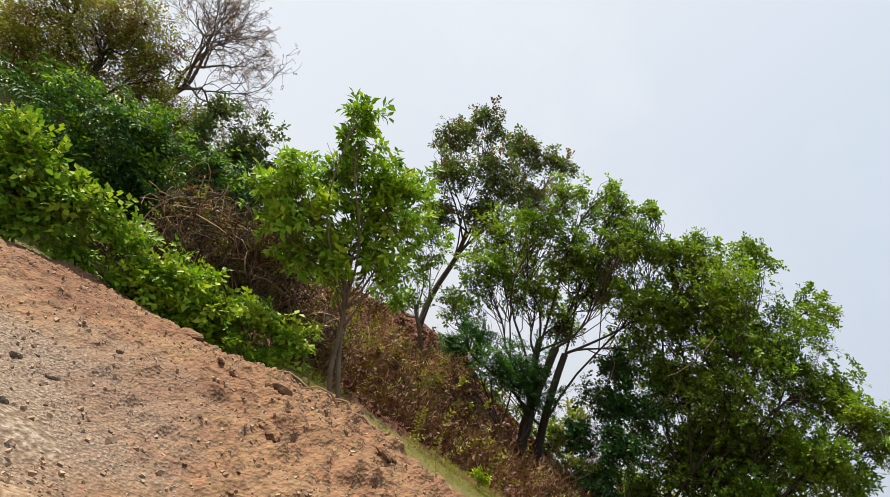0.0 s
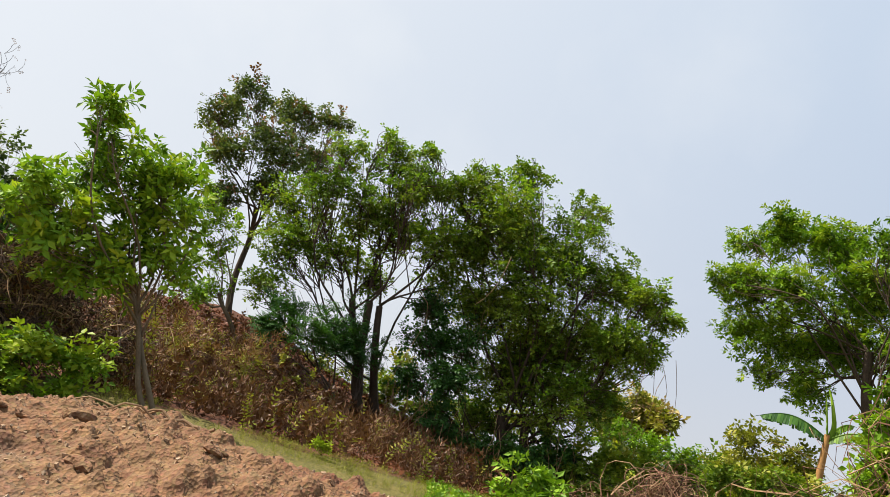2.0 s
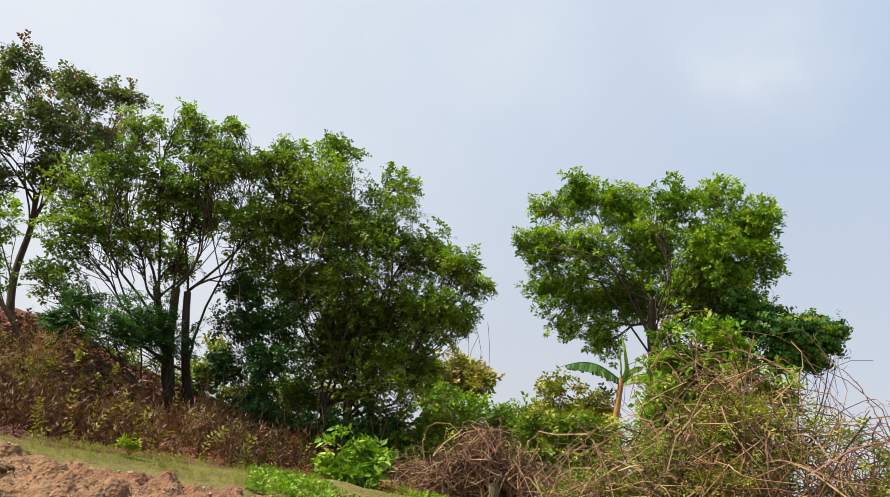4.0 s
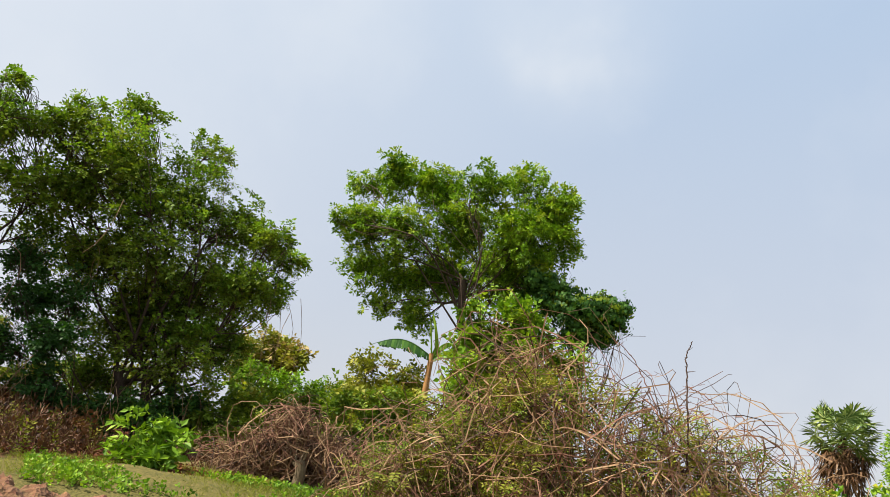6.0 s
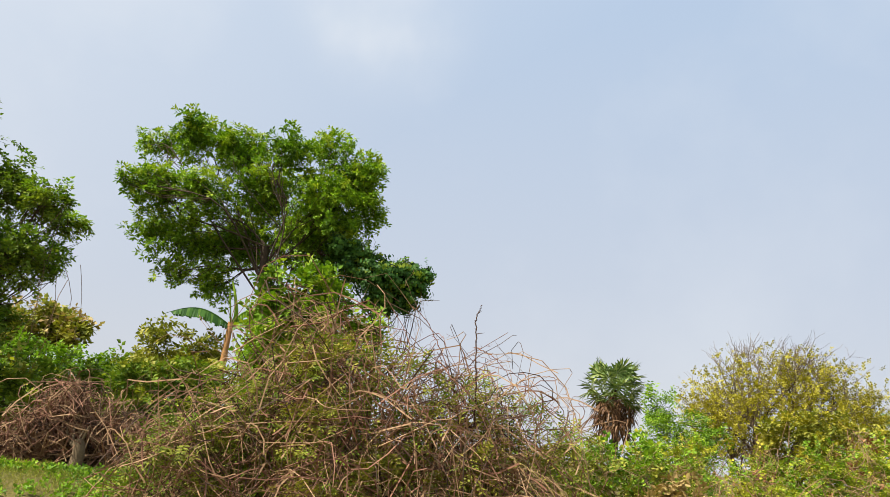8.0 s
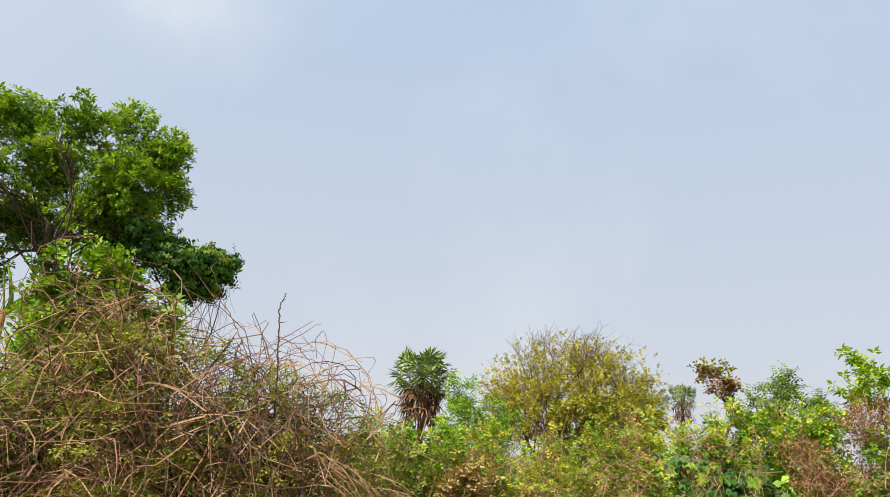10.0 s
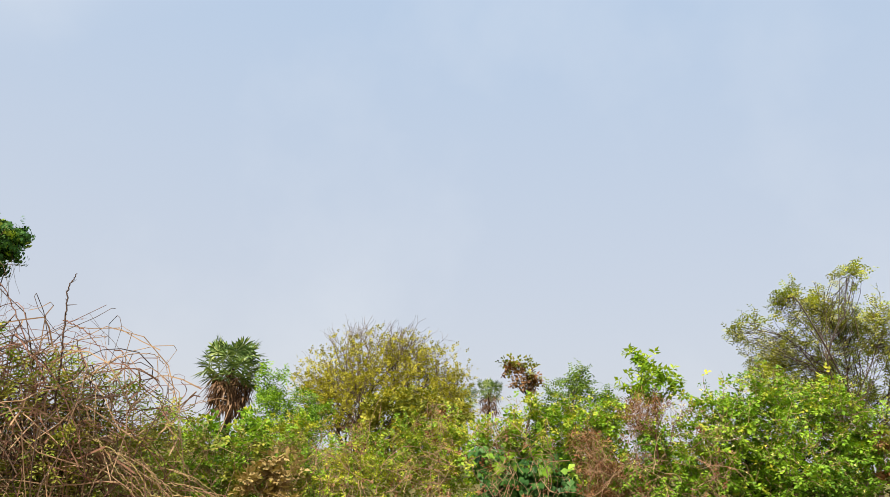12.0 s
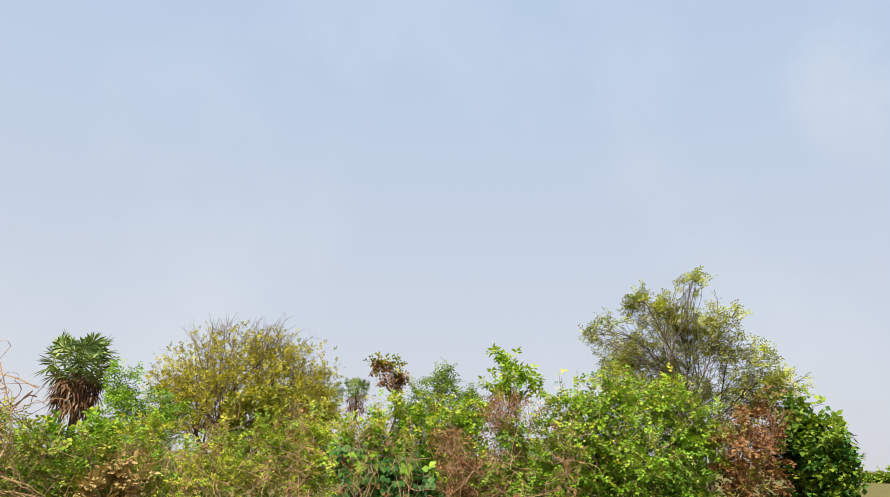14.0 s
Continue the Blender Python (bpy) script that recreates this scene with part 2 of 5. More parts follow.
class Soup:
    """Quads gathered for one mesh."""

    def __init__(self):
        self.v, self.f, self.n = [], [], 0

    def quads(self, q):
        q = np.asarray(q, dtype=np.float32).reshape(-1, 4, 3)
        k = len(q)
        self.v.append(q.reshape(-1, 3))
        self.f.append(np.arange(k * 4).reshape(k, 4) + self.n)
        self.n += k * 4

    def grid(self, pts):
        """pts: rows x columns x 3"""
        pts = np.asarray(pts, dtype=np.float32)
        r, c = pts.shape[:2]
        i = np.arange(r * c).reshape(r, c)
        self.v.append(pts.reshape(-1, 3))
        self.f.append(np.stack([i[:-1, :-1], i[:-1, 1:], i[1:, 1:], i[1:, :-1]], -1).reshape(-1, 4) + self.n)
        self.n += r * c

    def tube(self, pts, r0, r1, sides=5, power=1.0):
        pts = np.asarray(pts, dtype=float)
        k = len(pts)
        tan = np.gradient(pts, axis=0)
        tan /= np.linalg.norm(tan, axis=1)[:, None] + 1e-9
        ref = np.array([0.0, 0, 1]) if abs(tan[:, 2]).mean() < 0.8 else np.array([1.0, 0, 0])
        a = np.cross(tan, ref)
        a /= np.linalg.norm(a, axis=1)[:, None] + 1e-9
        b = np.cross(tan, a)
        rad = r1 + (r0 - r1) * (1 - np.linspace(0, 1, k)) ** power
        th = np.linspace(0, 2 * np.pi, sides + 1)[:-1]
        ring = pts[:, None] + rad[:, None, None] * (np.cos(th)[None, :, None] * a[:, None] + np.sin(th)[None, :, None] * b[:, None])
        i = np.arange(k * sides).reshape(k, sides)
        j = np.roll(i, -1, 1)
        self.v.append(ring.reshape(-1, 3).astype(np.float32))
        self.f.append(np.stack([i[:-1], j[:-1], j[1:], i[1:]], -1).reshape(-1, 4) + self.n)
        self.n += k * sides

    def tubes(self, lines, r0, r1, sides=3):
        """Many thin tubes at once; lines: count x points x 3."""
        lines = np.asarray(lines, dtype=float)
        n, k = lines.shape[:2]
        if not n:
            return
        tan = unit(np.gradient(lines, axis=1))
        a = unit(np.cross(tan, np.array([0.31, 0.23, 0.92])))
        b = np.cross(tan, a)
        rad = np.linspace(r0, r1, k)[None, :, None, None]
        th = np.linspace(0, 2 * np.pi, sides + 1)[:-1]
        ring = lines[:, :, None] + rad * (np.cos(th)[:, None] * a[:, :, None] + np.sin(th)[:, None] * b[:, :, None])
        i = np.arange(n * k * sides).reshape(n, k, sides)
        j = np.roll(i, -1, 2)
        self.v.append(ring.reshape(-1, 3).astype(np.float32))
        self.f.append(np.stack([i[:, :-1], j[:, :-1], j[:, 1:], i[:, 1:]], -1).reshape(-1, 4) + self.n)
        self.n += n * k * sides

    def mesh(self, name, mat, smooth=False):
        v, f = np.concatenate(self.v), np.concatenate(self.f).astype(np.int32)
        me = bpy.data.meshes.new(name)
        me.vertices.add(len(v))
        me.vertices.foreach_set("co", v.ravel())
        me.loops.add(f.size)
        me.loops.foreach_set("vertex_index", f.ravel())
        me.polygons.add(len(f))
        me.polygons.foreach_set("loop_start", np.arange(0, f.size, 4, dtype=np.int32))
        me.polygons.foreach_set("use_smooth", np.full(len(f), smooth))
        me.update(calc_edges=True)
        me.materials.append(mat)
        return me


def part(name, soup, mat, parent, label="", smooth=False):
    ob = new(name, soup.mesh(name, mat, smooth))
    ob.parent = parent
    return tagged(ob, label)


def thing(name, at, label, category, group="", kind=""):
    ob = new(name)
    ob.location = at
    return tagged(ob, label, category, group, kind)


def unit(v):
    return v / (np.linalg.norm(v, axis=-1, keepdims=True) + 1e-9)


# ---- sprigs: unit-length shoots along x, each leaf one folded quad ----


def blade(base, way, length, width, fold=0.25, lift=(0, 0, 1)):
    base, way = np.array(base, float), unit(np.array(way, float))
    side = unit(np.cross(way, lift))
    up = np.cross(side, way)
    mid = base + way * length * 0.45
    return [base, mid + side * width + up * fold * width, base + way * length, mid - side * width + up * fold * width]


def sprig_shape(kind):
    g = np.random.default_rng(11)
    q = []
    if kind == "broad":
        for i in range(5):
            a = i * 2.4
            q.append(blade((0.1 + 0.17 * i, 0, 0), (0.7, math.cos(a) * 0.9, math.sin(a) * 0.6 - 0.15), 0.46, 0.16))
    elif kind == "whorl":
        for i in range(6):
            a = i * 2.4
            q.append(blade((0.4 + 0.08 * i, 0, 0), (0.55, math.cos(a), math.sin(a) * 0.8 - 0.1), 0.55, 0.13))
    elif kind == "pinnate":
        for i in range(4):
            for s in (-1, 1):
                q.append(blade((0.1 + 0.22 * i, 0, -0.12 * (i / 4) ** 2), (0.55, s, -0.25), 0.36 - 0.03 * i, 0.105))
        q.append(blade((0.95, 0, -0.12), (1, 0, -0.3), 0.3, 0.075))
    elif kind == "vine":
        for i in range(6):
            a = i * 2.4
            q.append(blade((0.1 + 0.15 * i, 0.12 * math.cos(a), 0.1 * math.sin(a)), (-0.15, 0.35 * math.cos(a), -1), 0.36, 0.19, 0.15, (1, 0, 0)))
    elif kind == "fine":
        for i in range(4):
            for s in (-1, 1):
                q.append(blade((0.06 + 0.24 * i, 0, 0), (0.6, s, g.uniform(-0.4, 0.4)), 0.31, 0.062))
    elif kind == "needle":
        for i in range(7):
            a = i * 2.4
            q.append(blade((0.1 + 0.13 * i, 0, 0), (1.2, math.cos(a), math.sin(a)), 0.42, 0.03))
    return np.array(q)


SHAPES = {k: sprig_shape(k) for k in ("broad", "whorl", "pinnate", "vine", "fine", "needle")}


def sprigs(soup, at, way, size, kind, spread=0.35):
    """Leafy shoots at the points, along the ways."""
    at, way = np.asarray(at, float), unit(np.asarray(way, float))
    k = len(at)
    if not k:
        return
    ref = unit(np.array([0, 0, 1.0]) + rng.normal(0, spread, (k, 3)))
    y = unit(np.cross(ref, way))
    z = np.cross(way, y)
    s = (np.asarray(size) * rng.uniform(0.7, 1.4, k))[:, None, None, None]
    t = SHAPES[kind]
    q = (t[None, ..., 0:1] * way[:, None, None] + t[None, ..., 1:2] * y[:, None, None] + t[None, ..., 2:3] * z[:, None, None]) * s
    soup.quads((q + at[:, None, None]).reshape(-1, 4, 3))


def lumps(p, scale, seed):
    """A cheap smooth noise between -1 and 1."""
    g = np.random.default_rng(seed)
    out = np.zeros(len(p))
    for _ in range(5):
        w = g.normal(0, 1, 3) / scale
        out += np.sin(p @ w + g.uniform(0, 6.28))
    return out / 2.5


def in_lobes(lobes, per_m2, shell=0.45, flat=0.85, gaps=0.1, seed=1, reach=0.0, clump=0.42):
    """Points and outward ways in the leafy lobes of a crown: most of them in smaller clumps on the lobe's skin."""
    at, way, tip = [], [], []
    for u, w, v, r in lobes:
        r = max(0.4 * r, r - reach)
        c = np.array([u, w, v])
        squash = np.array([1.08, 1.0, flat])
        k = max(10, int(per_m2 * (r + 0.5 * reach) ** 2 * 8.8))
        inner = k // 4
        d = unit(rng.normal(0, 1, (inner, 3)))
        at.append(c + d * (r * rng.uniform(0, 1, inner) ** shell)[:, None] * squash)
        way.append(d)
        tip.append(np.zeros(inner))
        m = int(rng.integers(8, 13))
        mids = unit(rng.normal(0, 1, (m, 3)) + np.array([0, 0, 0.25]))
        heavy = rng.uniform(0.4, 1.6, m)
        pick = rng.choice(m, k - inner, p=heavy / heavy.sum())
        d = unit(rng.normal(0, 1, (k - inner, 3)) + mids[pick] * 0.5)
        sub = r * clump * (0.45 + 0.9 * heavy[pick] / 1.6) * rng.uniform(0, 1, k - inner) ** 0.5
        at.append(c + mids[pick] * (r * rng.uniform(0.55, 0.9, m)[pick])[:, None] * squash + d * sub[:, None] * np.array([1.15, 1.15, 0.75]))
        way.append(unit(d + mids[pick] * 0.6))
        tip.append(d[:, 2] + 0.5 * mids[pick][:, 2])
    at, way, tip = np.concatenate(at), np.concatenate(way), np.concatenate(tip)
    keep = lumps(at, 0.32 * np.mean([b[3] for b in lobes]) ** 0.5, seed + 3) + rng.normal(0, 0.25, len(at)) > -1 + gaps * 2
    return at[keep], way[keep], tip[keep]


def sprays(lobes, per_m2, size, gaps=0.1, seed=1, lift=0.1, droop=0.2, lean=(0, 0, 0), longer=1.0, flat=0.88, per=7):
    """Leafy sprays that fill the lobes of a crown: shoots that reach outwards and bow, each with its leaves along it.
    Returns the leaves' places and ways, how far up and out each is, and the lines of the shoots."""
    at, way, tip, lines = [], [], [], []
    t = np.linspace(0.2, 1.0, per)[None, :, None]
    for u, w, v, r in lobes:
        c = np.array([u, w, v])
        r = max(0.6 * r, r - 0.3 * size)
        k = max(4, int(per_m2 * (r + 0.3 * size) ** 2 * 7.3 / per))
        d = unit(rng.normal(0, 1, (k, 3)) + np.array([0, 0, 0.15]))
        length = np.clip(r * rng.uniform(0.4, 1.0, k), 1.3 * size, 5 * size)[:, None] * longer
        go = unit(d * 0.8 + rng.normal(0, 0.38, (k, 3)) + np.array(lean) + np.array([0, 0, lift]))
        end = c + rng.normal(0, 0.2 * r, (k, 3)) + d * (r * rng.uniform(0.3, 1.0, k) ** 0.55)[:, None] * np.array([1.05, 1.0, flat])
        start = end - go * length
        start[:, 2] += droop * length[:, 0] * 0.4
        bow = np.array([0, 0, -1.0]) * droop * 0.4 * length[:, None] * t ** 2
        p = start[:, None] + go[:, None] * length[:, None] * t + bow
        keep = lumps(p.mean(1), 0.3 * max(r, 0.3) ** 0.6, seed + 3) + rng.normal(0, 0.3, k) > -1 + gaps * 2
        p, go, d, length = p[keep], go[keep], d[keep], length[keep]
        k = len(p)
        side = unit(np.cross(go, np.array([0.1, 0.2, 1.0])))[:, None] * np.where(np.arange(per) % 2, 1.0, -1.0)[None, :, None]
        side[:, -1] = 0
        out = go[:, None] * 0.65 + side * 0.85 + rng.normal(0, 0.28, (k, per, 3)) + np.array([0, 0, -0.5 * droop]) * t
        at.append(p.reshape(-1, 3))
        way.append(out.reshape(-1, 3))
        tip.append((d[:, 2:] + rng.normal(0, 0.35, (k, 1)) + 0.6 * (t[0, :, 0] - 0.5)[None]).ravel())
        lines.append(p[:, ::3])
    return np.concatenate(at), np.concatenate(way), np.concatenate(tip), np.concatenate(lines)


def wander(a, b, steps, bend, sag=0.0):
    """A crooked line from a to b."""
    a, b = np.asarray(a, float), np.asarray(b, float)
    t = np.linspace(0, 1, steps)[:, None]
    length = np.linalg.norm(b - a)
    p = a + (b - a) * t
    for k in (1, 2, 3):
        p += np.sin(t * np.pi * k) * rng.normal(0, 1, 3) * bend * length / (k * k)
    p[:, 2] += (np.sin(t[:, 0] * np.pi)) * sag * length
    return p


def facing(az):
    """Local x to the viewer's right, local y away, z up."""
    return -radians(az)


def to_ground(lobes):
    """Lobes under those of a bush, so that it is leafy down to its foot."""
    more = list(lobes)
    for u, w, v, r in lobes:
        z = v - 1.3 * r
        while z > 0.35 * r:
            more.append((u + rng.normal(0, 0.2 * r), w + rng.normal(0, 0.2 * r), z, r))
            z -= 1.3 * r
    return more


def plant(name, data, label, category, leaf_mat, kind, size, per_m2, bark=BARK, trunk_r=0.1, stems=((0, 0),), fork=0.35, droop=0.2,
          gaps=0.1, twigs=6, seed=1, group="", twig_mat=None, limb_r=None, tips_mat=None, tips_from=0.75, bushy=False, hang=0, twig_r=0.25, upright=0.25, shoots=5, reachy=1.0, lean=(0, 0, 0), longer=1.0):
    """A tree or bush: crooked stems from the ground, a limb to every lobe of its crown, twigs and leafy shoots."""
    az, d, lobes = data
    root = thing(name, spot(az, d), label, category, group)
    root.rotation_euler.z = facing(az)
    c = np.array(lobes)
    mid = (c[:, :3] * c[:, 3:] ** 2).sum(0) / (c[:, 3] ** 2).sum()
    low = (c[:, 2] - c[:, 3]).min()
    limb_r = limb_r or trunk_r * 0.45
    lines = []
    for sx, sy in stems:
        top = np.array([sx, sy, 0]) * 0.6 + np.array([mid[0] * (0.25 + fork), mid[1] * 0.4, max(low + fork * (mid[2] - low), 0.25 * mid[2])])
        line = wander((sx, sy, -0.1), top, 11, 0.07)
        s = Soup()
        s.tube(line, trunk_r * 1.25, trunk_r * 0.75, 8)
        part("trunk", s, bark, root, smooth=True)
        lines.append(line)
    tw, dry = Soup(), Soup()
    for i, (u, w, v, r) in enumerate(lobes):
        line = lines[i % len(lines)]
        start = line[rng.integers(6, 11)]
        end = np.array([u, w, v])
        limb = wander(start, end, 10, 0.11, 0.05)
        s = Soup()
        s.tube(limb, limb_r, limb_r * 0.25, 6)
        for _ in range(3):
            j = rng.integers(3, 9)
            s.tube(wander(limb[j], end + unit(rng.normal(0, 1, 3)) * r * rng.uniform(0.2, 0.75), 6, 0.12), limb_r * 0.45, limb_r * 0.12, 5)
        part("limb", s, bark, root, smooth=True)
        for _ in range(int(twigs * 0.8)):
            a = limb[rng.integers(5, 10)]
            tw.tube(wander(a, end + unit(rng.normal(0, 1, 3)) * r * rng.uniform(0.6, 1.05), 6, 0.12), limb_r * twig_r, limb_r * 0.06 + 0.002, 4)
        if v < 1.05 * mid[2]:
            for _ in range(hang):
                a = end + rng.normal(0, 0.6, 3) * r
                z = max(0.05, a[2] - rng.uniform(0.8, 3.0))
                dry.tube(wander(a, (a[0] + rng.normal(0, 0.3), a[1] + rng.normal(0, 0.3), z), 7, 0.1), 0.007, 0.004, 4)
    if hang:
        tagged(part("hanging_stem", dry, TWIG, root, "dry hanging climber stems"), kind="stuff")
    if twigs:
        tagged(part("twigwork", tw, twig_mat or bark, root), kind="stuff")
    at, way, tip, lines = sprays(to_ground(lobes) if bushy else lobes, per_m2, size, gaps, seed, upright * 0.6, droop, lean, longer)
    new_at, new_way, arms = [], [], Soup()
    for u, w, v, r in lobes:
        for _ in range(shoots // 2):
            out = unit(rng.normal(0, 1, 3) + np.array([0, 0, 0.5]) + np.array(lean))
            a = np.array([u, w, v]) + out * r * 0.62
            shoot = wander(a, a + unit(out + rng.normal(0, 0.3, 3) + np.array([0, 0, 0.3 - droop * 0.5])) * (0.16 * r + rng.uniform(0.25, 0.95) * size) * reachy, 6, 0.1)
            arms.tube(shoot, 0.004 + limb_r * 0.12, 0.003, 4)
            new_at.append(shoot[1:])
            new_way.append(np.gradient(shoot, axis=0)[1:] / size + rng.normal(0, 0.7, (5, 3)))
    arms.tubes(lines, 0.003 + limb_r * 0.09, 0.003)
    tagged(part("shoot", arms, twig_mat or bark, root), kind="stuff")
    at, way = np.concatenate([at, *new_at]), np.concatenate([way, *new_way])
    tip = np.concatenate([tip, np.full(len(at) - len(tip), 0.9)])
    # Paler green tips paint sunlit tops into the crown; brown tips are real.
    if tips_mat:
        pick = tip + rng.normal(0, 0.3, len(tip)) > tips_from
        extra = Soup()
        sprigs(extra, at[pick], way[pick], size * np.ones(pick.sum()), kind)
        tagged(part("sunlit_and_tinted_tips", extra, tips_mat, root, "top and outer leaves, sunlit tone put into their green, or a second leaf tint"), kind="stuff")
        at, way = at[~pick], way[~pick]
    leaf = Soup()
    sprigs(leaf, at, way, size * np.ones(len(at)), kind)
    tagged(part("crown", leaf, leaf_mat, root), kind="stuff")
    return root


def twig_heap(soup, lobes, count, length, radius, bend=0.2, core=1.0):
    """Tangled dry stems that arch and kink through the lobes, thick and thin."""
    w = np.array([b[3] ** 2 for b in lobes])
    for i in rng.choice(len(lobes), count, p=w / w.sum()):
        u, ww, v, r = lobes[i]
        a = np.array([u, ww, v]) + unit(rng.normal(0, 1, 3)) * r * core * rng.uniform(0.2, 1) * np.array([1, 1, 0.8])
        d = unit(rng.normal(0, 1, 3) + np.array([0, 0, 0.25]))
        ln = length * rng.uniform(0.35, 1.2)
        line = wander(a - d * ln / 2, a + d * ln / 2, 9, bend, rng.uniform(-0.05, 0.3))
        line += rng.normal(0, 0.012 * ln, line.shape)
        r0 = radius * rng.uniform(0.55, 1.5)
        soup.tube(line, r0, r0 * 0.4, 3)


# ---- crowns: bearing, distance, then (right, away, up, radius) of each lobe from the foot ----
YOUNG = (-102.7, 11.5, [(-2.06, -0.44, 3.75, 0.23), (-1.86, -0.28, 3.4, 0.34), (-2.08, 0.32, 2.83, 0.54), (-1.47, 0.09, 3.07, 0.6), (-2.43, -0.43, 2.37, 0.37), (-0.92, -0.07, 3.12, 0.45), (-2.36, -0.02, 1.83, 0.38), (-1.74, -0.36, 1.96, 0.57), (-1.14, 0.25, 2.34, 0.64), (-0.51, -0.41, 2.64, 0.39), (-1.22, -0.12, 1.63, 0.48), (-0.5, 0.02, 2.03, 0.4), (-1.73, -0.07, 1.45, 0.37), (-2.79, 0.09, 2.11, 0.24), (-0.88, 0.25, 3.52, 0.24)])
TALL = (-100.2, 24, [(-2.57, 0.93, 6.35, 0.85), (-1.76, -0.44, 6.94, 0.7), (-0.3, 0.3, 7.04, 0.84), (0.82, 0.4, 7.35, 0.64), (-1.92, -0.42, 4.74, 0.8), (-0.55, -1.02, 5.26, 1.02), (0.74, 0.97, 5.98, 0.85), (-1.45, -0.41, 3.33, 0.71), (-0.41, -0.38, 4.15, 0.75)])
SLIM = (-98.4, 21, [(-1.77, 0.59, 2.34, 0.68), (-1.6, 0.13, 2.98, 0.66), (-1.29, -0.04, 1.17, 0.57), (-2.14, 0.41, 3.5, 0.59), (-1.75, -0.71, 1.17, 0.47)])
LIGHT = (-86.2, 20, [(-2.18, 0.42, 7.68, 0.81), (-2.6, -0.26, 5.86, 1.11), (-1.2, -0.83, 6.75, 0.86), (-1.75, 0.33, 5.59, 1.07), (-4.57, 0.88, 5.45, 1.02), (-3.67, -0.6, 5.94, 0.79), (-3.53, 0.27, 7.3, 0.75), (-1.24, -0.41, 7.83, 0.4), (-2.58, 0.49, 8.22, 0.31), (-4.35, 0.45, 4.23, 0.98), (-0.43, -0.57, 5.4, 0.85), (-2.9, 0.67, 4.51, 0.98), (-4.42, 0.32, 3.05, 0.73), (0.18, 0.37, 4.45, 0.8), (-1.68, 0.65, 4.17, 0.73), (-1.28, -0.15, 6.79, 0.64)])
LOW = (-87.2, 19, [(-1.64, 0.32, 2.3, 0.9), (-0.98, 0.47, 2.03, 0.75), (-2.17, -0.49, 1.94, 0.65), (-3.12, 0.43, 2.38, 0.69), (-1.27, -0.13, 0.23, 0.38), (-3.3, -0.03, 1.84, 0.52)])
COVERED = (-75.1, 20, [(-3.3, -0.75, 7.63, 0.74), (-2.32, 0.42, 8.54, 0.64), (-4.05, -0.44, 7.18, 0.65), (-0.39, 0.79, 8.04, 0.71), (-2.36, -0.48, 6.69, 1.35), (-0.44, 0.13, 6.55, 1.21), (-3.37, -0.21, 5.78, 0.96), (0.83, 0.24, 6.01, 0.9), (-1.08, -0.64, 5.03, 1.46), (1.72, -0.68, 5.67, 0.62), (2.48, 0.52, 5.44, 0.52), (-2.41, 0.53, 4.32, 1.07), (0.52, 0.14, 4.35, 1.34), (-0.57, 0.89, 3.47, 1.38), (1.42, -0.62, 4.19, 0.91), (-1.39, 0.74, 2.78, 1.21), (0.31, -0.7, 2.27, 1.2), (-1.73, 0.98, 1.44, 0.81), (1.16, 0.26, 2.84, 0.79), (2.25, 0.23, 4.51, 0.45)])
BIG = (-51.9, 30, [(-6.67, 1.3, 12.56, 0.85), (-4.97, 0.79, 12.91, 1.09), (-3.24, 0.8, 12.59, 1.19), (-1.16, -1.23, 12.26, 1.01), (0.79, -0.36, 12.66, 1.14), (2.15, -1.14, 11.88, 0.87), (-5.94, -0.84, 9.9, 1.02), (-3.98, -0.79, 9.92, 1.25), (-1.73, 0.99, 10.95, 1.57), (0.88, -1.03, 10.36, 1.57), (2.52, -0.56, 10.47, 0.77), (-5.52, -0.02, 8.44, 1.03), (-4.22, 0.96, 8.11, 1.2), (-2.46, 1.28, 8.81, 1.41), (0.15, 0.57, 8.96, 1.53), (1.91, -0.79, 8.7, 0.99), (-4.76, 0.12, 6.71, 0.68), (-3.1, 0.57, 6.65, 0.88), (-6.8, -1.24, 9.98, 0.43), (2.2, 0.1, 9.5, 0.95), (1.5, 0.2, 7.8, 0.95), (2.1, -0.3, 11.4, 0.8)])
DRAPE = (-46.6, 29, [(-0.23, 0.21, 8.23, 0.84), (0.62, -0.15, 7.65, 0.96), (1.76, 0.1, 7.83, 0.88), (2.5, 0.2, 8.05, 0.37), (0.93, 0.2, 6.94, 0.83), (1.82, 0.03, 6.89, 0.51), (-0.99, 0.06, 8.83, 0.7)])
BRIGHT = (-50.1, 11.5, [(-0.59, -0.25, 3.38, 0.26), (-0.07, -0.0, 3.5, 0.3), (0.21, -0.31, 3.35, 0.23), (-0.29, -0.02, 3.02, 0.41), (-0.73, 0.03, 2.91, 0.21), (0.44, 0.23, 3.01, 0.36), (0.92, -0.09, 2.8, 0.3), (-0.52, -0.4, 2.5, 0.29), (0.04, 0.02, 2.54, 0.44), (-0.24, -0.25, 2.01, 0.43)])
PALE = (-67.7, 55, [(-0.78, 1.03, 6.42, 2.02), (-2.11, -0.48, 5.25, 1.63), (0.9, -0.51, 5.92, 1.37)])
FRESH = (-66.9, 40, [(-0.18, 1.06, 3.12, 1.15), (-1.6, -0.28, 3.13, 1.24), (0.92, -0.39, 2.62, 0.93), (2.5, -0.39, 2.7, 1.05), (1.81, -0.05, 3.35, 0.69)])
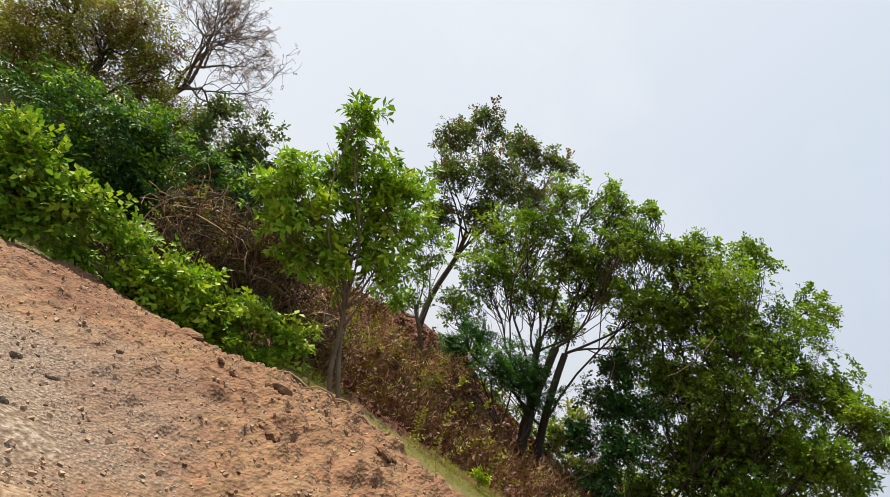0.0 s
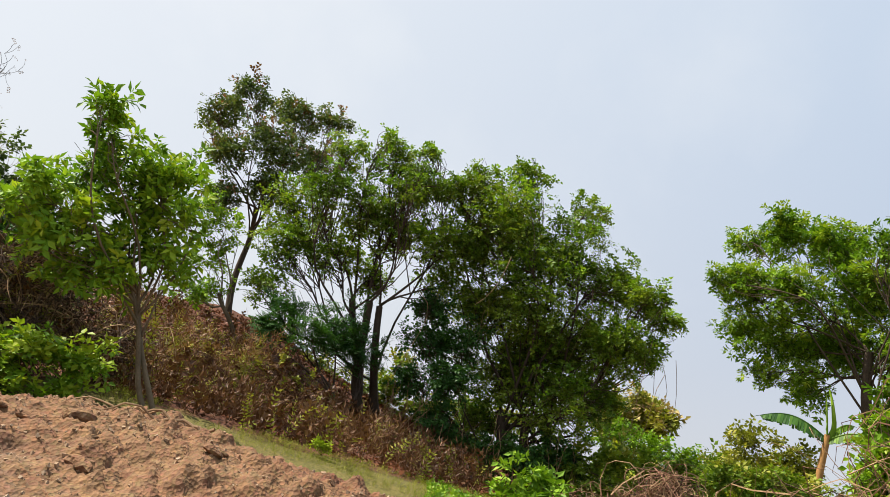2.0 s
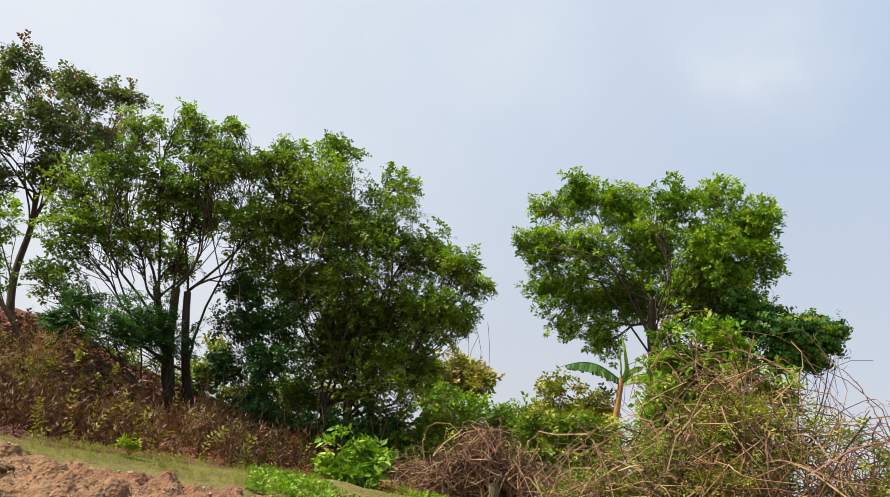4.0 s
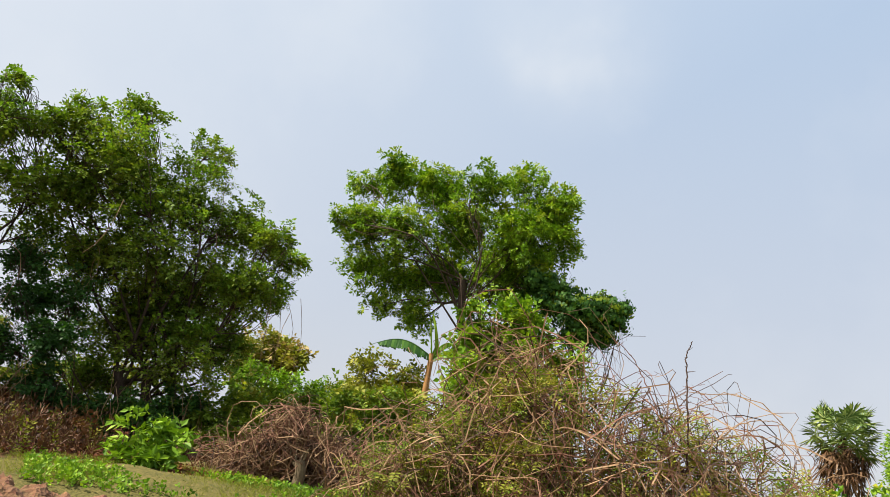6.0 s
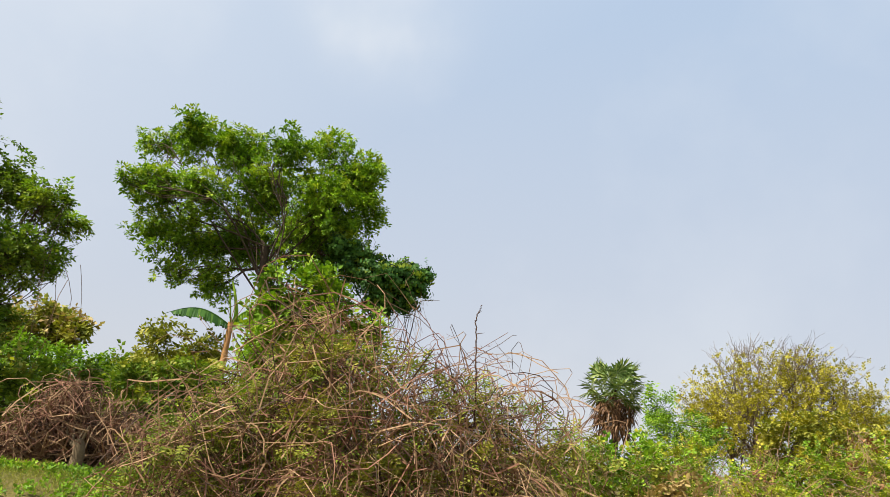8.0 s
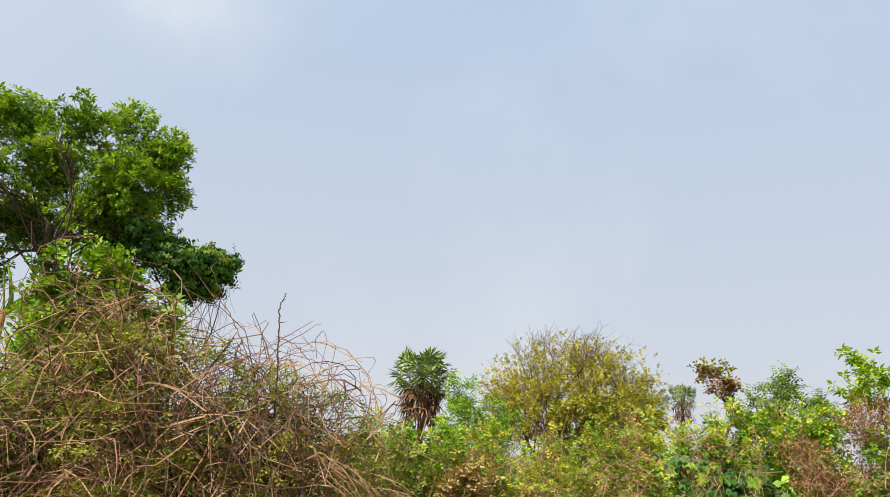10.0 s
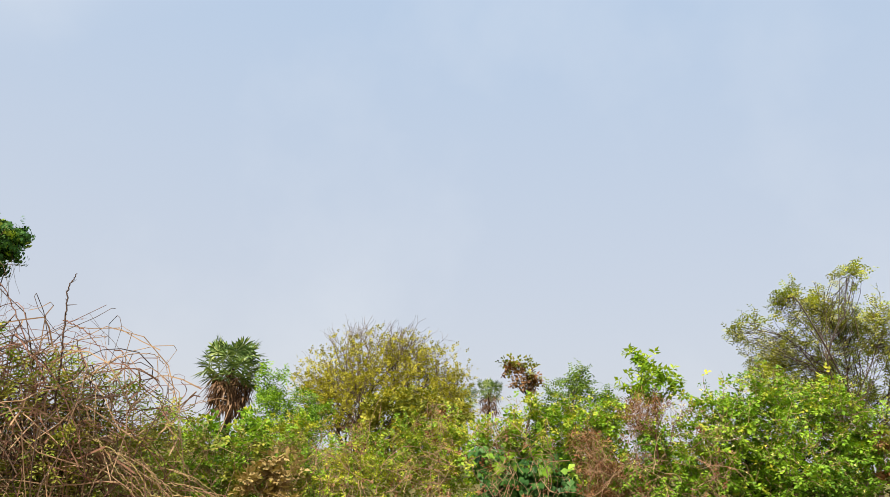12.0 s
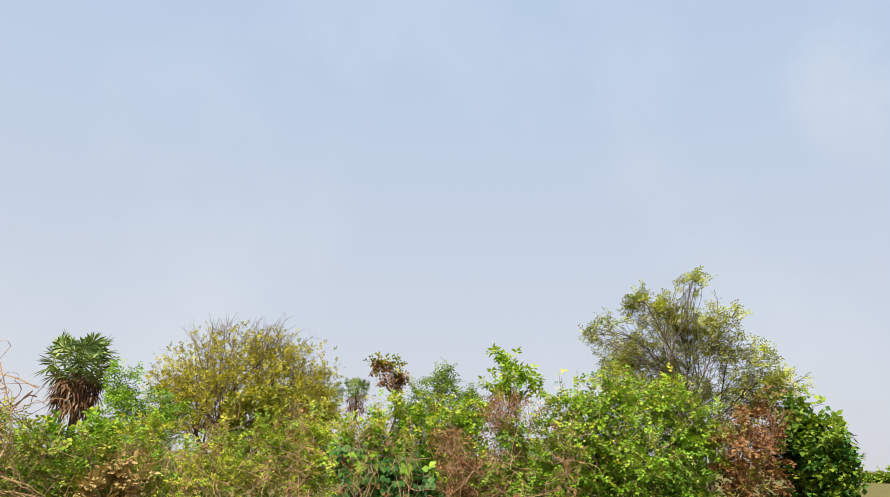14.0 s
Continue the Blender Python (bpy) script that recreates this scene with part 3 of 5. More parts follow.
OLIVE = (-59.2, 30, [(-0.81, -1.0, 3.77, 0.91), (0.46, 0.12, 3.65, 0.99), (-1.39, 1.04, 2.9, 0.97), (0.08, 0.16, 2.47, 1.22), (1.23, 0.6, 3.34, 0.81), (-1.44, 1.1, 1.86, 0.97), (1.29, 0.84, 2.21, 0.96)])
BALD = (-16.5, 55)
DEAD = (-4.2, 60, [(0.02, -0.92, 8.29, 1.21), (0.89, -0.13, 7.51, 0.85), (-0.73, -0.26, 8.8, 0.66)])
FEATHER = (0.1, 28, [(-0.67, 0.36, 3.95, 0.66), (0.04, -0.72, 4.27, 0.72), (0.88, -0.58, 3.78, 0.6), (-1.28, 0.02, 3.19, 0.65), (0.3, -0.17, 3.24, 0.74)])
TUFT = (5.0, 25, [(-0.18, 0.16, 4.92, 0.39), (0.25, -0.16, 4.38, 0.47), (0.68, -0.3, 4.08, 0.31), (-0.34, 0.42, 4.05, 0.32), (0.18, -0.25, 3.82, 0.42)])
ACACIA = (18.8, 17, [(-0.0, -0.46, 5.52, 0.26), (-1.18, -0.28, 5.1, 0.32), (-0.47, -0.21, 4.89, 0.53), (-1.95, -0.35, 4.46, 0.39), (-1.12, 0.05, 4.25, 0.64), (-0.02, 0.56, 4.57, 0.66), (0.57, -0.48, 4.61, 0.44), (0.76, -0.11, 4.0, 0.58), (1.32, 0.22, 3.73, 0.4), (-0.43, 0.5, 3.79, 0.73), (-1.57, 0.64, 3.83, 0.61), (1.2, 0.1, 3.1, 0.6), (0.3, 0.2, 3.0, 0.7), (-0.9, 0.1, 3.2, 0.6), (1.7, 0.0, 3.3, 0.45), (-1.7, -0.1, 3.3, 0.45), (0.9, 0.1, 2.3, 0.6)])
FLOWER = (12.5, 14.5, [(-0.76, -0.53, 2.46, 0.65), (0.01, 0.06, 2.72, 0.67), (0.8, 0.56, 2.56, 0.81), (-1.57, -0.66, 2.09, 0.54), (-0.39, 0.13, 1.84, 0.84), (0.51, -0.48, 1.66, 0.81), (-1.26, 0.4, 1.45, 0.63), (1.34, 0.65, 1.89, 0.64), (1.34, 0.06, 2.74, 0.52), (-1.97, -0.73, 1.39, 0.48)])
RUST = (22.0, 15, [(0.09, -0.43, 2.24, 0.52), (-0.26, -0.08, 1.42, 0.53), (0.37, 0.35, 2.69, 0.33), (-0.35, -0.26, 2.1, 0.39)])
DARK = (25.2, 16, [(0.11, 0.15, 2.39, 0.43), (-0.25, -0.08, 1.89, 0.54), (0.35, -0.21, 2.0, 0.34), (0.03, 0.18, 1.46, 0.37), (0.67, -0.17, 2.18, 0.1), (0.48, -0.11, 1.64, 0.2), (-0.11, 0.23, 2.62, 0.27)])
WISPY = (-22.0, 22, [(-0.52, -0.01, 3.46, 0.38), (0.13, 0.33, 2.62, 0.69), (0.79, 0.02, 2.64, 0.51), (-0.44, -0.4, 2.64, 0.5)])
VERGE = (-14.1, 17, [(-1.21, -0.08, 1.56, 0.47), (-0.45, 0.55, 1.76, 0.54), (0.5, 0.1, 1.97, 0.61), (1.4, 0.69, 2.07, 0.63), (-0.03, -0.74, 1.31, 0.63), (-1.04, -0.24, 1.17, 0.6), (1.07, 0.4, 1.2, 0.67), (-2.22, 0.27, 2.06, 0.46), (-2.09, 0.09, 1.25, 0.61)])
LUSH = (-4.8, 15, [(-0.49, 0.18, 1.82, 0.51), (0.27, 0.41, 2.35, 0.5), (1.07, 0.2, 2.31, 0.54), (1.74, 0.05, 2.38, 0.47), (-0.05, 0.07, 2.05, 0.42), (0.86, 0.18, 1.75, 0.54)])
BROADLEAF = (-3.1, 13.5, [(-0.01, -0.13, 1.31, 0.47), (-0.51, 0.12, 1.25, 0.38), (0.48, 0.08, 1.27, 0.38), (-0.83, 0.2, 1.67, 0.27)])
BROWN = (1.9, 14, [(-0.01, -0.01, 1.52, 0.39), (-0.32, -0.32, 1.95, 0.32), (0.3, 0.02, 1.24, 0.37), (0.61, 0.24, 2.61, 0.33)])
CREEPER = (-116.1, 11.5, [(-3.08, 0.05, 1.3, 0.35), (-2.65, 0.05, 1.04, 0.42), (-2.14, -0.04, 0.96, 0.41), (-1.59, -0.05, 0.92, 0.41), (-1.01, 0.08, 0.84, 0.41), (-0.43, -0.15, 0.84, 0.43), (0.14, 0.13, 0.81, 0.45), (-0.09, 0.13, 0.46, 0.36), (0.67, 0.17, 0.76, 0.4), (1.13, -0.13, 0.94, 0.35), (1.69, -0.14, 1.0, 0.3), (0.65, 0.14, 0.5, 0.27), (-0.55, -0.04, 0.47, 0.32), (-2.76, -0.08, 0.65, 0.36)])
SHADY = (-121.3, 15, [(-2.77, -0.13, 1.68, 0.82), (-2.08, 0.18, 1.89, 0.78), (-1.26, -0.38, 2.08, 0.68), (-0.63, -0.01, 2.34, 0.62), (-1.04, 0.18, 1.38, 0.52), (-0.25, 0.25, 1.44, 0.52), (-1.97, -0.55, 1.38, 0.56), (0.34, 0.35, 2.42, 0.52), (1.06, -0.07, 2.25, 0.51), (0.93, -0.07, 1.15, 0.62), (1.5, 0.07, 1.47, 0.47), (-1.64, -0.25, 1.16, 0.41)])
HILL = (-129.1, 20, [(-1.89, 0.75, 0.91, 1.21), (-1.14, -0.56, 1.7, 1.0), (-0.2, 0.08, 2.12, 0.97), (-1.45, -0.64, -0.07, 0.84), (-0.49, 0.23, 1.0, 0.94), (0.74, 0.78, 1.55, 0.71), (1.67, 0.74, 1.19, 0.71), (-0.01, -0.71, 2.61, 0.73), (0.76, 0.24, 2.26, 0.7), (-0.97, 0.76, 2.65, 0.82), (-1.91, -0.58, 2.01, 0.92), (2.3, 0.0, 1.5, 0.75), (2.6, 0.2, 0.9, 0.7)])
BARE = (-121.7, 22, [(-0.74, -0.13, 3.43, 0.87), (-0.29, 0.33, 4.57, 0.64), (0.63, 0.37, 3.84, 0.71), (0.43, -0.08, 2.33, 0.69), (-1.31, 0.22, 2.41, 0.8), (1.07, 0.26, 2.9, 0.53), (-1.56, -0.23, 3.53, 0.62), (-2.31, 0.24, 2.8, 0.7)])
WEEDS = (-99.4, 15, [(-0.72, 0.06, 0.85, 0.52), (-0.19, 0.16, 0.66, 0.52), (0.51, 0.01, 0.85, 0.52), (-0.75, -0.13, 0.3, 0.41)])
SHRUB = (-75.0, 14, [(-0.24, -0.05, 0.41, 0.36), (0.27, 0.31, 0.59, 0.29), (-0.46, -0.23, 0.12, 0.28), (0.12, -0.25, 0.23, 0.36)])
THORN = (-45.7, 9, [(-1.79, -0.35, 1.48, 0.4), (-1.42, 0.25, 1.9, 0.5), (-0.79, 0.35, 2.29, 0.53), (-0.1, -0.19, 2.42, 0.5), (0.55, -0.17, 2.33, 0.47), (1.19, -0.22, 2.16, 0.47), (1.87, 0.07, 2.07, 0.42), (2.47, -0.01, 1.89, 0.32), (-1.34, 0.23, 1.35, 0.49), (-0.34, -0.21, 1.6, 0.53), (0.63, 0.27, 1.66, 0.56), (1.43, -0.03, 1.7, 0.45), (-2.29, 0.22, 1.23, 0.32), (-0.56, 0.22, 2.85, 0.32)])
PILE = (-64.0, 15.5, [(-0.27, 0.31, 0.73, 0.44), (-0.79, -0.0, 0.4, 0.43), (-1.32, 0.08, 0.12, 0.41), (0.45, 0.05, 0.49, 0.48), (1.23, -0.24, 0.38, 0.47), (-0.42, 0.0, 0.98, 0.26), (-1.63, 0.33, -0.03, 0.34), (1.86, 0.31, 0.32, 0.37)])
HEDGE = (-62.6, 24, [(-2.75, -0.79, 1.13, 0.76), (-1.52, 0.27, 1.24, 0.79), (-0.14, -0.29, 1.32, 0.74), (0.93, -0.6, 1.11, 0.76), (2.3, -0.6, 1.29, 0.77), (-0.55, 0.49, 0.67, 0.65), (3.51, 0.76, 1.73, 0.78), (-2.07, 0.03, 0.65, 0.64)])
UNDER = (-67.2, 19, [(-1.47, -0.16, 1.02, 0.64), (-0.72, 0.01, 1.48, 0.59), (0.13, 0.44, 1.55, 0.63), (0.97, 0.33, 1.53, 0.6), (1.67, -0.58, 1.8, 0.6), (2.48, -0.38, 1.79, 0.61), (-2.17, 0.49, 0.59, 0.52), (3.28, -0.01, 2.12, 0.6)])
SLOPE = (-96.4, 15, [(-1.34, 0.15, 0.3, 0.4), (-0.64, 0.26, 0.26, 0.49), (0.2, 0.13, 0.24, 0.49), (0.75, 0.22, 0.53, 0.45), (-0.28, 0.04, 0.77, 0.39), (1.07, -0.26, 0.78, 0.39), (-1.19, -0.3, 0.85, 0.41), (0.28, 0.47, 1.02, 0.4)])
BRUSH = (-109.4, 13, [(-1.18, -0.29, 1.18, 0.41), (-0.6, 0.11, 1.13, 0.45), (0.07, 0.23, 1.0, 0.4), (0.67, -0.16, 0.82, 0.33), (-0.65, -0.27, 0.74, 0.35), (1.08, -0.06, 0.71, 0.26), (-1.64, -0.1, 1.34, 0.36), (-2.32, -0.02, 1.34, 0.34), (-0.77, -0.04, 1.72, 0.4)])
MIXED = (-117.8, 17, [(-0.42, 0.41, 2.02, 0.54), (0.36, -0.35, 1.91, 0.46), (-0.41, 0.41, 2.67, 0.49), (0.98, -0.42, 1.43, 0.46), (-0.98, 0.4, 1.13, 0.54), (2.01, -0.15, 1.07, 0.39), (-0.2, 0.1, 3.2, 0.5), (0.7, 0.2, 2.6, 0.5), (1.5, 0.0, 2.0, 0.48), (2.3, 0.1, 1.6, 0.42), (-1.1, 0.2, 3.0, 0.5)])
FARHEDGE = (29.8, 130, [(0.45, 0.36, 0.59, 1.02), (-1.4, -0.78, 0.45, 0.91), (1.7, -0.08, 0.8, 1.12), (-2.93, 0.28, 0.3, 0.92), (-4.44, 0.2, 0.33, 0.92)])
BACK = (-87.8, 25, [(-3.77, 0.45, 0.93, 0.72), (-2.25, -0.51, 0.5, 0.76), (-0.87, -0.15, 0.11, 0.81), (0.41, 0.17, 0.24, 0.78), (1.72, -0.7, 0.17, 0.76), (3.17, 0.5, 0.32, 0.9), (0.47, -0.12, 1.38, 0.58), (-4.8, -0.37, 0.06, 0.7), (4.58, -0.41, 0.46, 0.87)])
FLANK = (-24.7, 13, [(-1.31, 0.1, 1.83, 0.4), (-0.61, -0.31, 1.72, 0.43), (0.08, -0.18, 1.67, 0.43), (0.77, -0.14, 1.75, 0.36), (-0.12, -0.17, 1.19, 0.45), (0.77, 0.16, 1.16, 0.47), (-0.87, 0.06, 1.12, 0.46), (-1.77, 0.28, 1.46, 0.45)])
YELLOW = (-22.4, 12.3, [(-0.05, 0.08, 1.35, 0.3), (0.22, -0.09, 1.2, 0.24), (-0.27, -0.07, 1.14, 0.24)])
RUSTPATCH = (5.3, 13.6, [(0.02, -0.17, 2.64, 0.31), (-0.28, -0.11, 2.39, 0.27), (0.4, 0.05, 2.52, 0.25)])
GOLDBASE = (-14.3, 50, [(-0.83, 0.5, 4.59, 1.26), (1.06, -0.44, 4.88, 1.32), (2.96, -0.34, 4.87, 1.25), (-1.56, 0.66, 3.58, 0.79), (4.79, 1.0, 4.4, 1.04), (1.47, -0.91, 3.78, 1.15)])
FIELD = (-25.3, 18, [(-0.53, -0.31, 1.95, 0.38), (0.12, 0.19, 1.96, 0.36), (0.64, -0.0, 2.02, 0.39), (1.31, -0.05, 1.92, 0.33), (-1.04, 0.1, 1.74, 0.42)])
VEIL = (-79.1, 19, [(-2.16, 0.31, 2.88, 0.69), (-1.22, -0.52, 2.06, 0.66), (-2.27, 0.55, 3.82, 0.61), (-1.24, 0.55, 3.13, 0.7), (-0.64, -0.1, 0.59, 0.64), (0.25, -0.04, 0.52, 0.64), (1.03, -0.27, 0.84, 0.64), (2.02, 0.11, 1.06, 0.65), (-1.2, -0.35, 1.15, 0.52), (-2.14, 0.04, 1.81, 0.5)])
DRIED = (-7.9, 12.6, [(-0.62, 0.18, 2.18, 0.31), (0.33, 0.0, 1.94, 0.39), (1.1, 0.14, 1.75, 0.39), (1.81, -0.14, 1.87, 0.35), (-2.64, 0.17, 1.5, 0.36), (-1.88, -0.17, 1.93, 0.29), (3.85, -0.13, 2.13, 0.34), (2.78, 0.1, 1.6, 0.36), (-1.11, -0.09, 1.39, 0.33)])


# ---- ground ----
th = np.radians(np.linspace(-180, 180, 289))
rr = np.concatenate([[0.002, 0.3], np.geomspace(0.8, 60, 130), np.geomspace(66, 3500, 40)])
T_, R_ = np.meshgrid(th, rr)
X_, Y_ = R_ * np.sin(T_), R_ * np.cos(T_)
Z_ = ground_z(X_, Y_)
flat = np.stack([X_, Y_, Z_ * 0], -1).reshape(-1, 3)
Z_ = Z_ + (0.03 * lumps(flat, 0.35, 21) + 0.05 * lumps(flat, 1.4, 22)).reshape(Z_.shape) * rise(0, 4, R_) * (1 - rise(50, 90, R_))
g_soup = Soup()
g_soup.grid(np.stack([X_, Y_, Z_], -1)[:, ::-1])


def ground_material():
    m, n, l, b = material("ground", 0.95)
    g = n.new("ShaderNodeNewGeometry")
    big, mid_, fine = (n.new("ShaderNodeTexNoise") for _ in range(3))
    for t, s in ((big, 0.35), (mid_, 2.5), (fine, 22)):
        t.inputs["Scale"].default_value, t.inputs["Detail"].default_value = s, 5
        l.new(g.outputs["Position"], t.inputs["Vector"])
    earth = ramp_node(n, [(0.3, (0.125, 0.066, 0.033)), (0.5, (0.215, 0.127, 0.065)), (0.7, (0.30, 0.198, 0.112))])
    grass = ramp_node(n, [(0.3, (0.05, 0.05, 0.012)), (0.5, (0.11, 0.095, 0.022)), (0.7, (0.19, 0.145, 0.045))])
    litter = ramp_node(n, [(0.35, (0.03, 0.014, 0.009)), (0.5, (0.10, 0.036, 0.018)), (0.68, (0.20, 0.078, 0.036))])
    for r in (earth, grass, litter):
        mm = n.new("ShaderNodeMixRGB")
        mm.inputs["Fac"].default_value = 0.6
        l.new(mid_.outputs["Fac"], mm.inputs["Color1"])
        l.new(fine.outputs["Fac"], mm.inputs["Color2"])
        l.new(mm.outputs[0], r.inputs[0])
    dist = n.new("ShaderNodeVectorMath")
    dist.operation = "LENGTH"
    l.new(g.outputs["Position"], dist.inputs[0])
    wob = n.new("ShaderNodeMath")
    wob.operation = "MULTIPLY_ADD"
    wob.inputs[1].default_value = 4.0
    l.new(big.outputs["Fac"], wob.inputs[0])
    l.new(dist.outputs["Value"], wob.inputs[2])

    def step(a, c):
        s = n.new("ShaderNodeMapRange")
        s.inputs["From Min"].default_value, s.inputs["From Max"].default_value = a, c
        l.new(wob.outputs[0], s.inputs["Value"])
        return s.outputs[0]

    m1, m2, m3 = (n.new("ShaderNodeMixRGB") for _ in range(3))
    l.new(step(10.2, 11.6), m1.inputs["Fac"])
    l.new(earth.outputs[0], m1.inputs["Color1"])
    l.new(grass.outputs[0], m1.inputs["Color2"])
    bank_d = n.new("ShaderNodeVectorMath")
    bank_d.operation = "DISTANCE"
    bank_d.inputs[1].default_value = (-21.0, -3.0, 1.0)
    l.new(g.outputs["Position"], bank_d.inputs[0])
    bank_w = n.new("ShaderNodeMath")
    bank_w.operation = "MULTIPLY_ADD"
    bank_w.inputs[1].default_value = 2.0
    l.new(mid_.outputs["Fac"], bank_w.inputs[0])
    l.new(bank_d.outputs["Value"], bank_w.inputs[2])
    bank_m = n.new("ShaderNodeMapRange")
    bank_m.inputs["From Min"].default_value, bank_m.inputs["From Max"].default_value = 10.3, 9.8
    l.new(bank_w.outputs[0], bank_m.inputs["Value"])
    l.new(bank_m.outputs[0], m2.inputs["Fac"])
    l.new(m1.outputs[0], m2.inputs["Color1"])
    l.new(litter.outputs[0], m2.inputs["Color2"])
    l.new(step(40, 55), m3.inputs["Fac"])
    l.new(m2.outputs[0], m3.inputs["Color1"])
    l.new(grass.outputs[0], m3.inputs["Color2"])
    l.new(gravel_over(n, l, g, m3.outputs[0], fine.outputs["Fac"]), b.inputs["Base Color"])
    bp = n.new("ShaderNodeBump")
    bp.inputs["Strength"].default_value, bp.inputs["Distance"].default_value = 0.8, 0.04
    l.new(fine.outputs["Fac"], bp.inputs["Height"])
    l.new(bp.outputs[0], b.inputs["Normal"])
    return m


ground = new("ground", g_soup.mesh("ground", ground_material(), True))
tagged(ground, "bare earth, dry grass and leaf litter rising to a bank", "ground", kind="structure")

# ---- heap of earth ----
P0, P1 = np.array([-8.9, -3.7]), np.array([-7.76, 0.82])
along = unit(P1 - P0)
across = np.array([along[1], -along[0]])
uu, ww = np.meshgrid(np.linspace(-4.4, 7.6, 340), np.linspace(-3.4, 4.2, 215))
hx, hy = P0[0] + uu * along[0] + ww * across[0], P0[1] + uu * along[1] + ww * across[1]
crest = 0.42 * rise(-4.4, -1.6, uu) + 0.25 * rise(-1.8, 1.0, uu) + 0.28 * rise(0.0, 1.8, uu) - 0.96 * rise(5.4, 7.6, uu)
side = np.where(ww > 0, 1 - rise(0, 4.2, np.abs(ww)), 1 - rise(0, 3.4, np.abs(ww)))
flat = np.stack([hx, hy, hx * 0], -1).reshape(-1, 3)
def clods(x, y):
    p = Vector((x, y, 0.0))
    big = noise.fractal(p * 1.6, 1.0, 2.1, 3)
    lump = noise.turbulence(p * 3.4, 4, True)
    crumb = noise.voronoi(p * 11)[0][0]
    return 0.09 * big + 0.13 * (lump - 0.5) - 0.06 * crumb + 0.03 * noise.turbulence(p * 9.0, 3, True)


rough_ = np.array([clods(x, y) for x, y in flat[:, :2]]).reshape(hx.shape)
body = crest * side
hz = body + rough_ * rise(0.0, 0.3, body) * (0.6 + 0.5 * rise(0.3, 0.9, body)) - 0.04
heap = Soup()
heap.grid(np.stack([hx, hy, hz], -1))
heap_ob = new("dirt_mound", heap.mesh("dirt_mound", EARTH, True))
tagged(heap_ob, "heap of loose reddish-brown earth with clods and pebbles", "dirt mound")

# ---- trees and bushes on the bank ----
plant("young_tree", YOUNG, "slender young tree with glossy bright green leaves", "tree", FRESH_GREEN, "whorl", 0.24, 90, PALE_BARK, 0.034, ((0, 0), (0.12, 0.05)), 0.3, gaps=0.3, seed=2, limb_r=0.02, droop=0.2, tips_mat=LIME, tips_from=1.2, twigs=12, shoots=4)
plant("tall_tree", TALL, "tall feathery tree with grey-green leaves and brown pods", "tree", GREY_GREEN, "broad", 0.24, 95, BARK, 0.09, ((0, 0),), 0.3, droop=0.6, gaps=0.22, seed=3, twigs=26, twig_mat=DARK_TWIG, limb_r=0.035, tips_mat=RUSTY, tips_from=1.2)
plant("slim_tree", SLIM, "thin pale-barked tree with sparse light leaves", "tree", FRESH_GREEN, "broad", 0.24, 44, PALE_BARK, 0.06, ((0, 0),), 0.4, gaps=0.3, seed=4, twigs=16)
plant("spreading_tree", LIGHT, "spreading tree with light green feathery foliage and shade-darkened trunks", "tree", MID_GREEN, "broad", 0.21, 100, BARK, 0.12, ((0, 0), (0.45, 0.4), (-0.9, 0.8)), 0.35, droop=0.5, gaps=0.32, seed=5, twigs=40, tips_mat=FRESH_GREEN, tips_from=0.5, limb_r=0.04, twig_mat=DARK_TWIG, twig_r=0.3)
plant("low_tree", LOW, "low dark green tree leaning over the litter", "tree", DARK_GREEN, "pinnate", 0.22, 110, BARK, 0.08, ((0, 0),), 0.3, droop=0.4, gaps=0.15, seed=6)
plant("vine_covered_tree", COVERED, "big tree smothered in green climbers with hanging dry stems", "tree", MID_GREEN, "broad", 0.2, 150, BARK, 0.13, ((0, 0), (-1.2, 0.4), (1.0, 0.5)), 0.3, droop=0.5, gaps=0.16, seed=7, twigs=30, tips_mat=FRESH_GREEN, tips_from=0.75, hang=5, twig_mat=DARK_TWIG, limb_r=0.045)
plant("broad_tree", BIG, "broad tree with rounded clusters of green leaves", "tree", FRESH_GREEN, "whorl", 0.31, 82, BARK, 0.2, ((0, 0),), 0.6, gaps=0.27, seed=8, twigs=22, limb_r=0.045, tips_mat=LIME, tips_from=0.85, twig_mat=DARK_TWIG)
plant("hanging_vine", DRAPE, "dense dark green climber hanging in a curtain", "vine", DARK_GREEN, "vine", 0.34, 130, BARK, 0.08, ((0, 0),), 0.5, droop=0.9, gaps=0.05, seed=9, hang=6, tips_mat=MID_GREEN, tips_from=0.9)
plant("bright_bush", BRIGHT, "bushy sapling with bright yellow-green leaves", "bush", FRESH_GREEN, "broad", 0.2, 140, PALE_BARK, 0.035, ((0, 0), (0.3, 0.2), (-0.3, 0.1)), 0.3, gaps=0.12, seed=10, shoots=14, tips_mat=LIME, tips_from=1.05, bushy=True)
plant("creeper_thicket", CREEPER, "low thicket of light green creepers along the earth edge", "bush", FRESH_GREEN, "broad", 0.22, 110, BARK, 0.02, seed=27, tips_mat=LIME, tips_from=0.8, bushy=True, gaps=0.24, shoots=14)
plant("shady_thicket", SHADY, "dark green thicket of drooping shoots on the bank", "bush", DARK_GREEN, "fine", 0.34, 80, BARK, 0.05, droop=0.6, seed=28, tips_mat=FRESH_GREEN, tips_from=0.9, bushy=True, gaps=0.2, shoots=12)
plant("hill_tree", HILL, "olive-green twiggy tree on the bank", "tree", OLIVE_GREEN, "fine", 0.34, 46, BARK, 0.12, twigs=40, seed=29, twig_mat=TWIG, bushy=True, gaps=0.3, tips_mat=RUSTY, tips_from=1.1, shoots=12)
